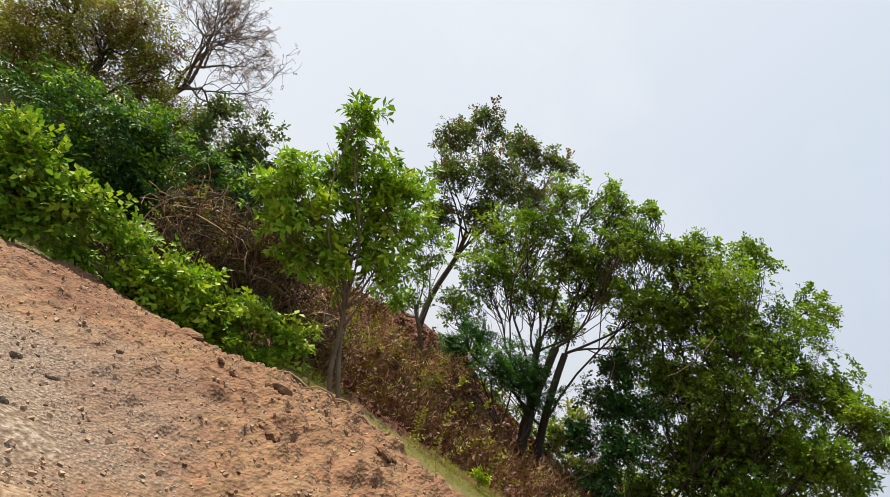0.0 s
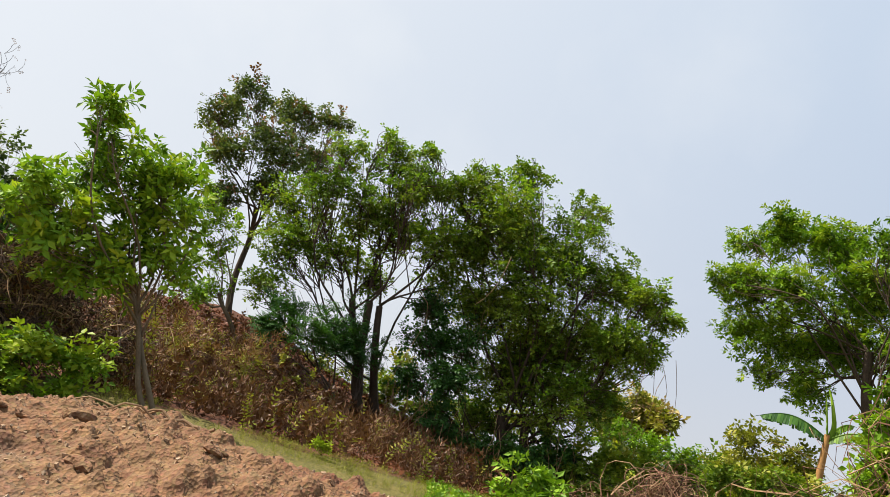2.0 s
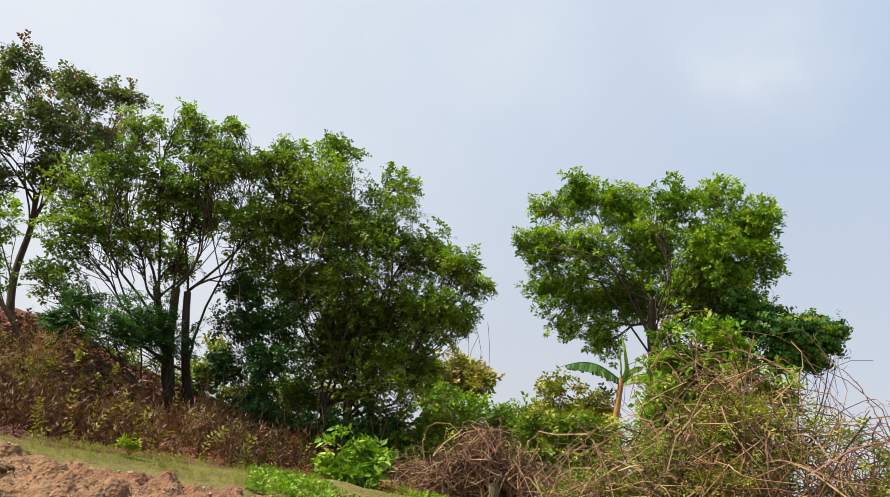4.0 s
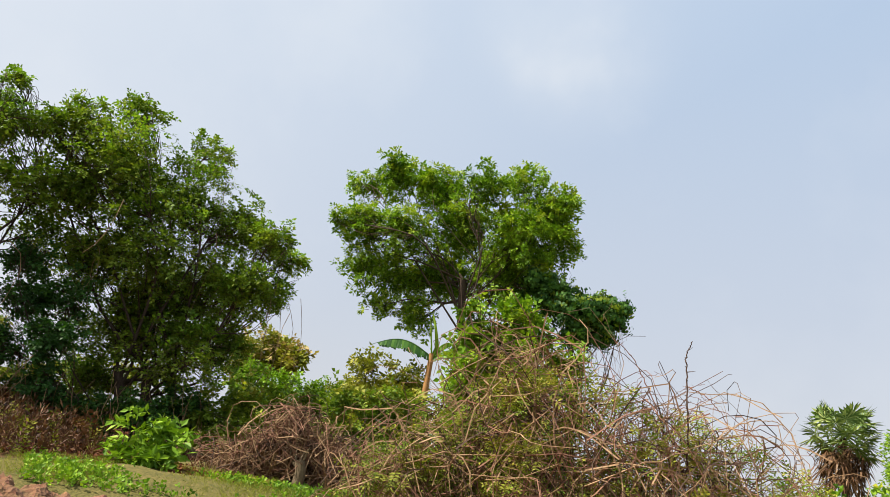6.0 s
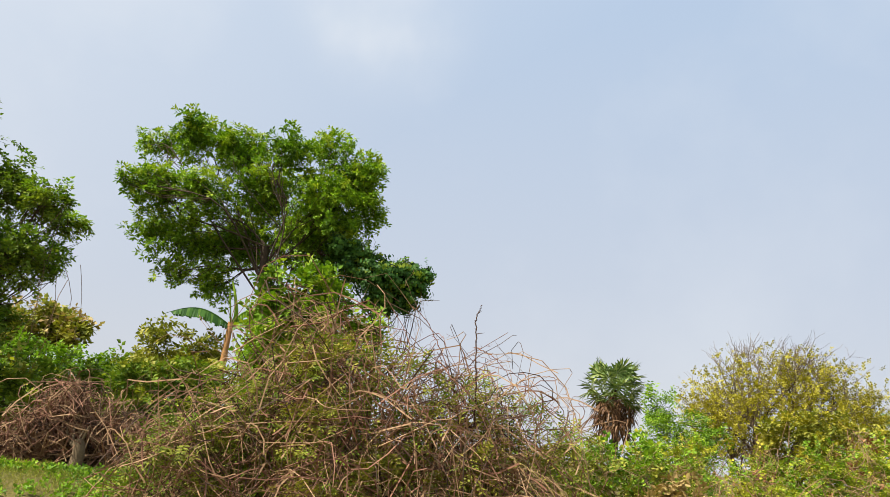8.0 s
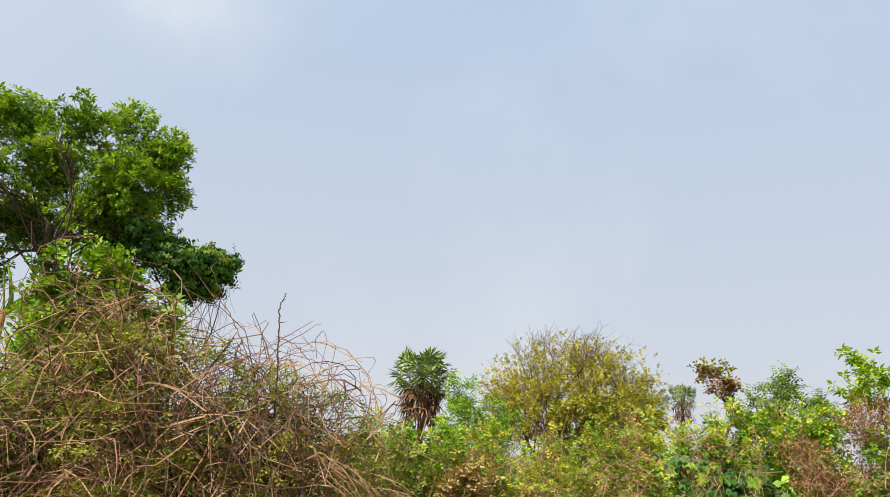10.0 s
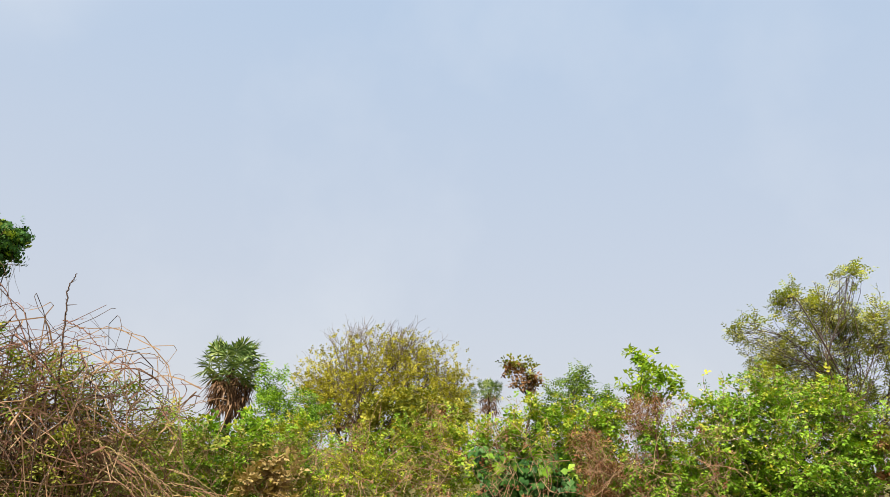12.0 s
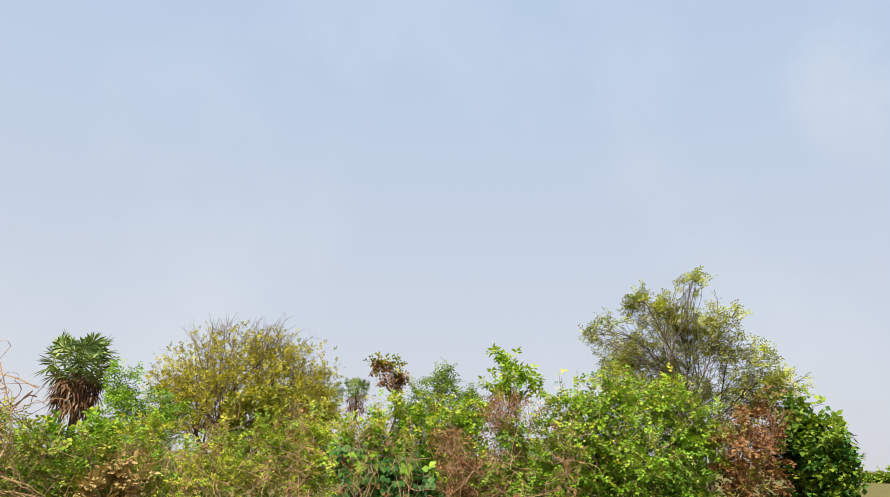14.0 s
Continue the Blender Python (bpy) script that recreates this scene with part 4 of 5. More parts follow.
plant("mixed_bush", MIXED, "grey-green bush below the leafless tree", "bush", GREY_GREEN, "broad", 0.22, 95, BARK, 0.04, seed=33, twigs=16, twig_mat=TWIG, bushy=True, gaps=0.2)
plant("weed_clump", WEEDS, "tall dry weeds on the slope", "weeds", OLIVE_GREEN, "needle", 0.24, 80, RED_TWIG, 0.01, seed=31, twigs=40, bushy=True, upright=0.7, gaps=0.3, shoots=20, reachy=1.6, tips_mat=RUSTY, tips_from=0.5)
plant("slope_weeds", SLOPE, "thin dry brown and olive weeds above the grass", "weeds", DRY_WEED, "broad", 0.16, 55, RED_TWIG, 0.01, seed=34, twigs=34, bushy=True, upright=0.6, gaps=0.3, tips_mat=OLIVE_GREEN, tips_from=0.9, limb_r=0.012, twig_mat=DARK_TWIG)
plant("leafy_shrub", SHRUB, "leafy green shrub at the edge of the grass", "shrub", FRESH_GREEN, "whorl", 0.3, 60, BARK, 0.02, seed=32, bushy=True, gaps=0.25, droop=0.5)
plant("hanging_thicket", VEIL, "dark thicket of climbers and dry stems hanging to the ground", "thicket", DARK_GREEN, "broad", 0.2, 170, BARK, 0.05, ((0, 0), (0.8, 0.2)), 0.2, seed=45, gaps=0.12, twigs=40, twig_mat=DARK_TWIG, hang=26, droop=0.6)
plant("understorey_bush", UNDER, "dull green bushes under the climbers' edge", "bush", MID_GREEN, "broad", 0.26, 66, BARK, 0.04, seed=35, tips_mat=OLIVE_GREEN, tips_from=1.0, bushy=True)

# ---- leafless tree ----


def bare_tree(name, az, d, label, lean, height, trunk_r, levels, mat, seed, spread=0.62, twig_leaf=None):
    """A tree that forks and forks again into fine twigs."""
    g = np.random.default_rng(seed)
    root = thing(name, spot(az, d), label, "tree")
    root.rotation_euler.z = facing(az)
    fine, ends = Soup(), []

    def grow(a, way, length, r, level):
        b = a + way * length
        line = wander(a, b, 7, 0.07, 0.02)
        if level <= 1:
            s = Soup()
            s.tube(line, r, r * 0.7, 7)
            part("trunk" if level == 0 else "limb", s, mat, root, smooth=True)
        else:
            fine.tube(line, r, r * 0.6, 4 if level > 3 else 5)
        if level == levels:
            ends.append(line[-1])
            return
        for k in range(int(g.integers(2, 5)) if level else 5):
            w = unit(way + g.normal(0, spread, 3) + np.array([0, 0, 0.12]))
            grow(line[-1] if k < 2 else line[int(g.integers(3, 6))], w, length * g.uniform(0.6, 0.84), max(r * 0.58, 0.006), level + 1)

    grow(np.array([0, 0, -0.1]), unit(np.array(lean, float)), height * 0.3, trunk_r, 0)
    tagged(part("twigwork", fine, mat, root), kind="stuff")
    if twig_leaf:
        e = np.array(ends)
        leaf = Soup()
        sprigs(leaf, e, g.normal(0, 1, e.shape), twig_leaf[1] * np.ones(len(e)), "fine")
        tagged(part("crown", leaf, twig_leaf[0], root), kind="stuff")
    return root


bare_tree("leafless_tree", BARE[0] - 4.6, BARE[1], "nearly leafless tree with fine grey branches", (0.3, 0, 1), 6.1, 0.10, 6, BARK, 5, 0.62, (RUSTY, 0.14))

# ---- dry brush ----


def brush(name, data, label, mats, counts, length, radius, leaves=None, category="brushwood", bend=0.2):
    az, d, lobes = data
    root = thing(name, spot(az, d), label, category)
    root.rotation_euler.z = facing(az)
    full = to_ground(lobes)
    for m, k in zip(mats, counts):
        s = Soup()
        twig_heap(s, full, k, length, radius, bend)
        tagged(part("stemwork", s, m, root), kind="stuff")
    for m, kind, size, per in leaves or ():
        s = Soup()
        at, way, _ = in_lobes(full, per, 0.4, seed=len(full), reach=0.4 * size)
        sprigs(s, at, way + rng.normal(0, 0.5, way.shape), size * np.ones(len(at)), kind)
        tagged(part("foliage", s, m, root), kind="stuff")
    return root


brush("dry_brush", BRUSH, "dark dry brushwood lying on the bank", (DARK_TWIG, TWIG), (900, 500), 1.1, 0.009, [(OLIVE_GREEN, "fine", 0.22, 24), (RUSTY, "broad", 0.16, 14)])
brush("brush_pile", PILE, "pile of cut brown thorn branches round a stump", (TWIG, RED_TWIG, DARK_TWIG), (900, 700, 300), 1.2, 0.011, [(RUSTY, "needle", 0.2, 14)])
thorn = brush("thorn_thicket", THORN, "tangle of arching dry thorny stems with small leaves", (TWIG, RED_TWIG, DARK_TWIG), (950, 620, 420), 1.6, 0.0072, [(OLIVE_GREEN, "fine", 0.17, 85), (MID_GREEN, "fine", 0.16, 45)], "thicket", 0.2)


def polar(az, d, z):
    """A place in the thicket's own axes."""
    m = Matrix.Translation(spot(*THORN[:2])) @ Matrix.Rotation(facing(THORN[0]), 4, "Z")
    return np.array(m.inverted() @ Vector((d * math.sin(radians(az)), d * math.cos(radians(az)), z)))


def whip(points, r, mat):
    """One long stem through the points, with short thorns."""
    p = np.array([polar(*q) for q in points])
    t = np.linspace(0, len(p) - 1, 8 * len(p))
    line = np.stack([np.interp(t, range(len(p)), p[:, i]) for i in range(3)], -1)
    for _ in range(14):
        line[1:-1] = (line[:-2] + 2 * line[1:-1] + line[2:]) / 4
    line += rng.normal(0, 0.006, line.shape)
    s = Soup()
    s.tube(line, r, r * 0.45, 5)
    for i in range(3, len(line) - 1, 2):
        e = line[i] + rng.normal(0, 1, 3) * 0.03
        s.tube(np.linspace(line[i], e, 3), r * 0.5, 0.001, 4)
    part("whip", s, mat, thorn)


whip([(-36.9, 8.8, 1.9), (-37.0, 8.7, 2.4), (-37.3, 8.7, 2.9), (-37.5, 8.7, 3.2), (-37.1, 8.7, 3.36)], 0.012, DARK_TWIG)
whip([(-37.4, 8.7, 2.85), (-36.2, 8.7, 2.8), (-35.0, 8.7, 2.65), (-34.1, 8.7, 2.4)], 0.007, RED_TWIG)
whip([(-35.2, 8.8, 2.3), (-33.6, 8.8, 2.55), (-31.4, 8.8, 2.62), (-30.4, 8.8, 2.5), (-30.0, 8.8, 2.3)], 0.006, TWIG)
whip([(-38.0, 8.8, 2.0), (-39.2, 8.8, 2.6), (-41.2, 8.8, 3.15), (-42.6, 8.8, 3.3)], 0.008, RED_TWIG)
for _ in range(56):
    a0 = rng.uniform(-45, -31)
    h0 = 2.15 - 0.05 * abs(a0 + 43)
    turn, up, dd = rng.uniform(-4.5, 4.5), rng.uniform(0.25, 1.0) * (0.9 if a0 < -38 else 0.3), rng.uniform(8.4, 9.4)
    whip([(a0, dd, h0 - 0.5), (a0 + turn * 0.25, dd, h0 + up * 0.5), (a0 + turn * 0.6, dd, h0 + up * 0.95), (a0 + turn * 1.1, dd, h0 + up * rng.uniform(0.6, 1.1))], rng.uniform(0.0035, 0.0065), (RED_TWIG, RED_TWIG, DARK_TWIG)[int(rng.integers(3))])
for _ in range(40):
    a0 = rng.uniform(-36, -25)
    z0 = 1.75 - 0.075 * (a0 + 36) + rng.uniform(-0.35, 0.1)
    dd = rng.uniform(8.6, 9.6)
    whip([(a0 - 4, dd + 0.2, z0 + 0.25), (a0 - 1, dd, z0 + 0.22), (a0 + 2, dd - 0.2, z0 - 0.05), (a0 + 3.5, dd - 0.3, z0 - 0.4)], rng.uniform(0.004, 0.007), (TWIG, TWIG, STRAW)[int(rng.integers(3))])

# stump in the pile
root = thing("tree_stump", spot(-64.5, 15.0), "pale broken tree stump in the brushwood", "stump")
s = Soup()
s.tube(wander((0, 0, -0.1), (0.05, 0, 0.5), 8, 0.05), 0.13, 0.09, 9)
for a in (0.3, 1.7, 3.0, 4.4):
    s.tube(wander((0.03, 0, 0.35), (0.25 * math.cos(a), 0.2 * math.sin(a), 0.75), 5, 0.1), 0.045, 0.006, 5)
part("trunk", s, PALE_BARK, root, smooth=True)

# ---- the clearing beyond ----
plant("pale_tree", PALE, "distant tree with pale yellowish leaves", "tree", OLIVE_GREEN, "broad", 0.8, 16, BARK, 0.2, seed=11, tips_mat=STRAW, tips_from=1.0)
plant("fresh_bush", FRESH, "light green bush beyond the clearing", "bush", FRESH_GREEN, "broad", 0.4, 36, BARK, 0.08, seed=12, bushy=True)
plant("olive_bush", OLIVE, "olive-green thorny bush beyond the brushwood", "bush", OLIVE_GREEN, "broad", 0.34, 36, BARK, 0.08, seed=13, bushy=True, twigs=14)
plant("hedge", HEDGE, "mixed dull green hedge behind the brushwood", "hedge", MID_GREEN, "broad", 0.36, 34, BARK, 0.04, seed=36, tips_mat=YELLOW_GREEN, tips_from=0.6, bushy=True)

# banana plant
root = thing("banana_plant", spot(-56.2, 28), "banana plant with one long ragged leaf and a furled one", "banana plant")
root.rotation_euler.z = facing(-56.2)
root.scale = (0.94, 0.94, 0.94)
s = Soup()
s.tube(wander((0, 0, -0.1), (0.05, 0, 5.0), 10, 0.01), 0.17, 0.11, 10)
part("stem", s, rough_material("banana_stem", [(0.3, (0.22, 0.10, 0.035)), (0.7, (0.46, 0.25, 0.09))], 2, 12, 0.3), root, "orange-brown dry-sheathed stem", True)


def banana_leaf(a, b, sag, width, mat, slits):
    a, b = np.array(a, float), np.array(b, float)
    k = 26
    t = np.linspace(0, 1, k)
    mid_ = a + (b - a) * t[:, None]
    mid_[:, 2] += np.sin(t * np.pi) * sag
    w = width * np.sin(np.clip(t * 1.06 + 0.03, 0, 1) * np.pi) ** 0.5
    s = Soup()
    s.tube(mid_, 0.035, 0.008, 5)
    for sgn in (-1, 1):
        for i in range(k - 1):
            cut = slits * rng.uniform(0, 0.35)
            d0, d1 = np.array([0, sgn * 0.5, -0.75 - cut]), np.array([0, sgn * 0.5, -0.75 - cut])
            s.quads([[mid_[i], mid_[i + 1], mid_[i + 1] + d1 * w[i + 1] + rng.normal(0, 0.01, 3), mid_[i] * 0.92 + mid_[i + 1] * 0.08 + d0 * w[i]]])
    part("leaf", s, mat, root)


banana_leaf((0.05, 0, 4.85), (-2.4, -0.3, 4.95), 0.45, 0.42, DARK_GREEN, 1)
banana_leaf((0.05, 0, 4.9), (0.9, 0.6, 5.6), 0.25, 0.3, FRESH_GREEN, 1)
banana_leaf((0.05, 0, 4.9), (-0.25, -0.2, 6.5), 0.1, 0.26, FRESH_GREEN, 1)
banana_leaf((0.05, 0, 4.8), (1.8, -0.4, 4.9), 0.4, 0.35, FRESH_GREEN, 1)
s = Soup()
s.tube(wander((0.05, 0, 4.8), (-0.15, 0, 6.6), 8, 0.05), 0.11, 0.03, 8)
part("furled_leaf", s, FRESH_GREEN, root, "furled bright young leaf", True)

# ---- palms ----


def fan(soup, a, way, length, rays=18, droop=0.05, turned=0.5):
    """A fan leaf: a stalk and a nearly round, pleated fan that turns its face outwards."""
    a, way = np.array(a, float), unit(np.array(way, float))
    side = unit(np.cross(way, (0.01, 0.02, 1.0)) + rng.normal(0, 0.25, 3))
    up = np.cross(side, way)
    axis = unit(way * (1 - turned) + up * turned * rng.uniform(0.3, 1.0) + rng.normal(0, 0.25, 3))
    face = unit(np.cross(side, axis))
    hub = a + way * length * 0.6
    soup.tube(np.linspace(a, hub, 4), 0.04, 0.025, 4)
    for i in range(rays):
        th_ = (i / (rays - 1) - 0.5) * 4.9
        d = unit(math.cos(th_) * axis + math.sin(th_) * side + (0.1 * (-1) ** i - 0.18) * face)
        e = hub + d * length * 0.40 * (0.9 + 0.15 * math.cos(th_)) * rng.uniform(0.9, 1.05) + np.array([0, 0, -droop * length * rng.uniform(0.5, 1.2)])
        n = np.cross(d, face) * length * 0.031
        m_ = hub + (e - hub) * 0.6 + np.array([0, 0, droop * length * 0.3])
        soup.quads([[hub, m_ + n, e, m_ - n]])


def palm(name, az, d, crown_z, size, label, group="palms", green=44, dead=60):
    root = thing(name, spot(az, d), label, "palm", group)
    s = Soup()
    s.tube(wander((0, 0, -0.2), (0.2, 0, crown_z - 0.2 * size), 12, 0.012), 0.1 * size, 0.075 * size, 10)
    part("trunk", s, BARK, root, smooth=True)
    for i in range(green):
        a, e = i * 2.4, -0.9 + 2.2 * (i / green)
        s = Soup()
        fan(s, (0.2, 0, crown_z - 0.1 * size), (math.cos(a), math.sin(a), e), size * rng.uniform(0.85, 1.05))
        part("frond", s, PALM_GREEN, root)
    for i in range(dead):
        a = i * 2.4 + 1
        s = Soup()
        fan(s, (0.2, 0, crown_z - (0.15 + 0.85 * i / dead) * size), (math.cos(a), math.sin(a), rng.uniform(-1.3, -0.25)), size * rng.uniform(0.6, 0.85), droop=0.35, rays=11)
        part("dead_frond", s, DEAD_FROND, root, "hanging brown dead frond")
    return root


palm("palm", -26.6, 55, 7.5, 2.85, "palmyra palm with a round crown above a skirt of dead fronds")
palm("palm", -9.0, 75, 7.6, 2.2, "palmyra palm half hidden by the golden tree", green=22, dead=14)
palm("palm", -6.8, 90, 9.6, 2.2, "slim distant palmyra palm with brown dead fronds", green=20, dead=26)

# ---- utility pole far off ----
root = thing("utility_pole", spot(-18.25, 80), "thin grey utility pole with a forked top", "utility pole")
GREY = rough_material("weathered_grey", [(0.3, (0.16, 0.16, 0.16)), (0.7, (0.30, 0.30, 0.29))], 2, 20, 0.2)
s = Soup()
s.tube([(0, 0, -0.2), (0, 0, 2.5), (0, 0, 5.2)], 0.13, 0.10, 8)
part("post", s, GREY, root, smooth=True)
for sx in (-1, 1):
    s = Soup()
    s.tube([(0, 0, 4.9), (sx * 0.42, 0, 5.3), (sx * 0.75, 0, 5.6)], 0.06, 0.05, 6)
    arm = part("arm", s, GREY, root)
    s = Soup()
    s.tube([(sx * 0.75, 0, 5.55), (sx * 0.75, 0, 5.75), (sx * 0.75, 0, 5.95)], 0.11, 0.08, 8)
    part("insulator", s, GREY, arm)
s = Soup()
s.tube([(0, 0, 5.15), (0, 0, 5.4), (0, 0, 5.7)], 0.08, 0.06, 8)
part("insulator", s, GREY, root)

# ---- eastern scrub ----


def dome_tree(name, az, d, mid, half, low, high, label):
    """A tree that spreads from its foot into a dome of fine twigs: leafy below and inside, bare at the top."""
    root = thing(name, spot(az, d), label, "tree")
    root.rotation_euler.z = facing(az)
    fine, gold, at, way = Soup(), Soup(), [], []

    def shell(a, b, f):
        return np.array([mid + half * f * math.sin(b) * math.cos(a), 0.7 * half * f * math.sin(b) * math.sin(a), low + (high - low) * f * math.cos(b)])

    for k in range(15):
        a, b = k * 2.4, math.acos(1 - (k + 0.5) / 15) * 1.15
        foot = np.array([rng.normal(0.2, 0.5), rng.normal(0, 0.4), -0.1])
        limb = wander(foot, shell(a, b, 0.62), 12, 0.1, 0.06)
        s = Soup()
        s.tube(limb, 0.15, 0.035, 6)
        part("limb", s, BARK, root, smooth=True)
        for _ in range(15):
            a1, b1 = a + rng.normal(0, 0.45), min(b + rng.normal(0, 0.3), 1.85)
            branch = wander(limb[rng.integers(5, 12)], shell(a1, b1, rng.uniform(0.7, 0.97)), 9, 0.1, 0.05)
            fine.tube(branch, 0.034, 0.012, 4)
            for _ in range(13):
                j = rng.integers(3, 9)
                go = unit(unit(branch[-1] - limb[4]) + rng.normal(0, 0.55, 3))
                twig = wander(branch[j], branch[j] + go * rng.uniform(0.5, 1.25), 6, 0.1)
                fine.tube(twig, 0.013, 0.006, 3)
                height = (twig[-1][2] - low) / (high - low)
                if rng.uniform(0, 1) < 1.1 - 1.25 * max(height, 0) and twig[-1][2] > low - 1.4:
                    n = int(rng.integers(3, 7))
                    at.append(twig[rng.integers(2, 6, n)] + rng.normal(0, 0.22, (n, 3)))
                    way.append(go + rng.normal(0, 0.7, (n, 3)))
    tagged(part("twigwork", fine, PALE_BARK, root, "fine pale bare twigs"), kind="stuff")
    at, way = np.concatenate(at), np.concatenate(way)
    sprigs(gold, at, way, 0.32 * np.ones(len(at)), "broad")
    tagged(part("crown", gold, GOLDEN, root), kind="stuff")


dome_tree("golden_tree", BALD[0], BALD[1], 1.7, 6.8, 4.6, 11.9, "spreading half-bare tree with golden-olive foliage")
plant("withered_tree", DEAD, "small withered tree with brown leaves", "tree", RUSTY, "broad", 0.6, 14, BARK, 0.1, seed=15, tips_mat=OLIVE_GREEN)
plant("feathery_tree", FEATHER, "small feathery blue-green tree", "tree", MID_GREEN, "fine", 0.36, 60, BARK, 0.06, shoots=16, gaps=0.35, seed=16, bushy=True, droop=0.4)
plant("tufted_tree", TUFT, "thin tree with tufts of light green leaves", "tree", FRESH_GREEN, "whorl", 0.34, 30, PALE_BARK, 0.035, gaps=0.3, seed=17, tips_mat=LIME, tips_from=0.5)
plant("acacia", ACACIA, "wispy acacia with fine yellow-green leaves", "tree", OLIVE_GREEN, "fine", 0.2, 170, BARK, 0.06, ((0, 0), (0.4, 0.2), (-0.5, 0.1)), 0.1, gaps=0.28, twigs=22, seed=18, tips_mat=YELLOW_GREEN, tips_from=0.7, twig_r=0.3, limb_r=0.022, twig_mat=DARK_TWIG, shoots=24, reachy=1.3, upright=0.1, lean=(0.75, 0, 0.1), longer=1.9)
flower = plant("flowering_bush", FLOWER, "rambling green bush dotted with small yellow flowers", "bush", FRESH_GREEN, "broad", 0.14, 170, BARK, 0.04, seed=19, bushy=True, shoots=30, reachy=2.0, gaps=0.2, tips_mat=YELLOW_GREEN, tips_from=1.1, twigs=24, twig_mat=TWIG)
s = Soup()
at, way, _ = in_lobes(FLOWER[2], 22, 0.15, seed=44)
sprigs(s, at, way, 0.05 * np.ones(len(at)), "whorl")
tagged(part("blossom", s, FLOWER_YELLOW, flower, "tiny pale yellow flowers"), kind="stuff")
plant("withered_bush", RUST, "withered bush with rust-brown leaves", "bush", RUSTY, "broad", 0.17, 70, RED_TWIG, 0.03, seed=20, bushy=True, twigs=60, gaps=0.35, tips_mat=OLIVE_GREEN, tips_from=1.1, shoots=16)
plant("dark_bush", DARK, "dense dark green bush with spreading shoots", "bush", DARK_GREEN, "broad", 0.26, 90, BARK, 0.05, seed=21, shoots=18, reachy=1.8, gaps=0.25, bushy=True, tips_mat=MID_GREEN, tips_from=0.6)
plant("wispy_shrub", WISPY, "wispy light green shrub", "shrub", FRESH_GREEN, "fine", 0.32, 50, BARK, 0.03, seed=22, shoots=24, bushy=True, twigs=16)
plant("verge_scrub", VERGE, "yellow-green scrub and tall weeds", "scrub", YELLOW_GREEN, "broad", 0.13, 130, TWIG, 0.02, seed=23, shoots=26, reachy=2.0, bushy=True, upright=0.5, tips_mat=FRESH_GREEN, tips_from=0.8, gaps=0.1, twigs=30, twig_mat=TWIG)
plant("lush_bush", LUSH, "green bush overgrown with creepers", "bush", FRESH_GREEN, "broad", 0.16, 190, BARK, 0.03, seed=24, shoots=22, reachy=1.8, bushy=True, tips_mat=YELLOW_GREEN, tips_from=0.9, twigs=20, twig_mat=TWIG, gaps=0.15)
plant("broadleaf_bush", BROADLEAF, "low bush with broad dark leaves", "bush", DARK_GREEN, "vine", 0.3, 110, BARK, 0.03, seed=25, bushy=True, tips_mat=FRESH_GREEN, tips_from=0.8)
plant("brown_scrub", BROWN, "dry brown scrub with tangled stems", "scrub", RUSTY, "needle", 0.26, 90, TWIG, 0.02, seed=26, bushy=True, twigs=40, twig_mat=TWIG)
plant("backing_bush", BACK, "dull green and brown bushes along the crest of the bank", "bush", MID_GREEN, "broad", 0.34, 34, BARK, 0.05, seed=38, gaps=0.3, twigs=24, twig_mat=DARK_TWIG, bushy=True, tips_mat=OLIVE_GREEN, tips_from=0.5)
plant("flank_scrub", FLANK, "olive scrub at the foot of the thorn thicket", "scrub", OLIVE_GREEN, "broad", 0.13, 120, TWIG, 0.02, seed=39, twigs=40, twig_mat=TWIG, bushy=True, tips_mat=FRESH_GREEN, tips_from=0.5)
plant("yellowing_bush", YELLOW, "small bush with yellowing dry leaves", "bush", STRAW, "broad", 0.2, 90, TWIG, 0.02, seed=40, twigs=14, bushy=True)
plant("rusty_scrub", RUSTPATCH, "tangled reddish-brown twigs on top of the green bush", "scrub", RUSTY, "needle", 0.2, 80, RED_TWIG, 0.02, seed=41, twigs=40, twig_mat=RED_TWIG)
plant("golden_base_bush", GOLDBASE, "olive bushes round the foot of the golden tree", "bush", OLIVE_GREEN, "broad", 0.5, 16, BARK, 0.06, seed=42, bushy=True, tips_mat=GOLDEN, tips_from=0.9)
plant("field_bush", FIELD, "mixed green bushes before the palm", "bush", FRESH_GREEN, "broad", 0.3, 50, BARK, 0.04, seed=43, bushy=True, tips_mat=YELLOW_GREEN, tips_from=0.9, twigs=14, twig_mat=TWIG)
brush("dried_stems", DRIED, "thin dry straw-coloured stems tangled over the scrub", (TWIG, RED_TWIG), (420, 260), 0.7, 0.005, [(RUSTY, "broad", 0.12, 12)], "brushwood", 0.2)
plant("far_hedge", FARHEDGE, "low green hedge beyond the field", "hedge", MID_GREEN, "broad", 0.9, 14, BARK, 0.05, seed=37, bushy=True)

# ---- on the earth ----
g4 = np.random.default_rng(5)


def stone_mesh(seed):
    bm = bmesh.new()
    bmesh.ops.create_icosphere(bm, subdivisions=2, radius=1.0)
    g = np.random.default_rng(seed)
    w = g.normal(0, 1.4, (4, 3))
    for v in bm.verts:
        c = np.array(v.co)
        v.co *= float(1 + 0.16 * sum(math.sin(c @ k + 3 * i) for i, k in enumerate(w)))
        v.co.z *= 0.65
    me = bpy.data.meshes.new("clod")
    bm.to_mesh(me)
    bm.free()
    me.materials.append(EARTH)
    return me


STONES = [stone_mesh(k) for k in range(5)]


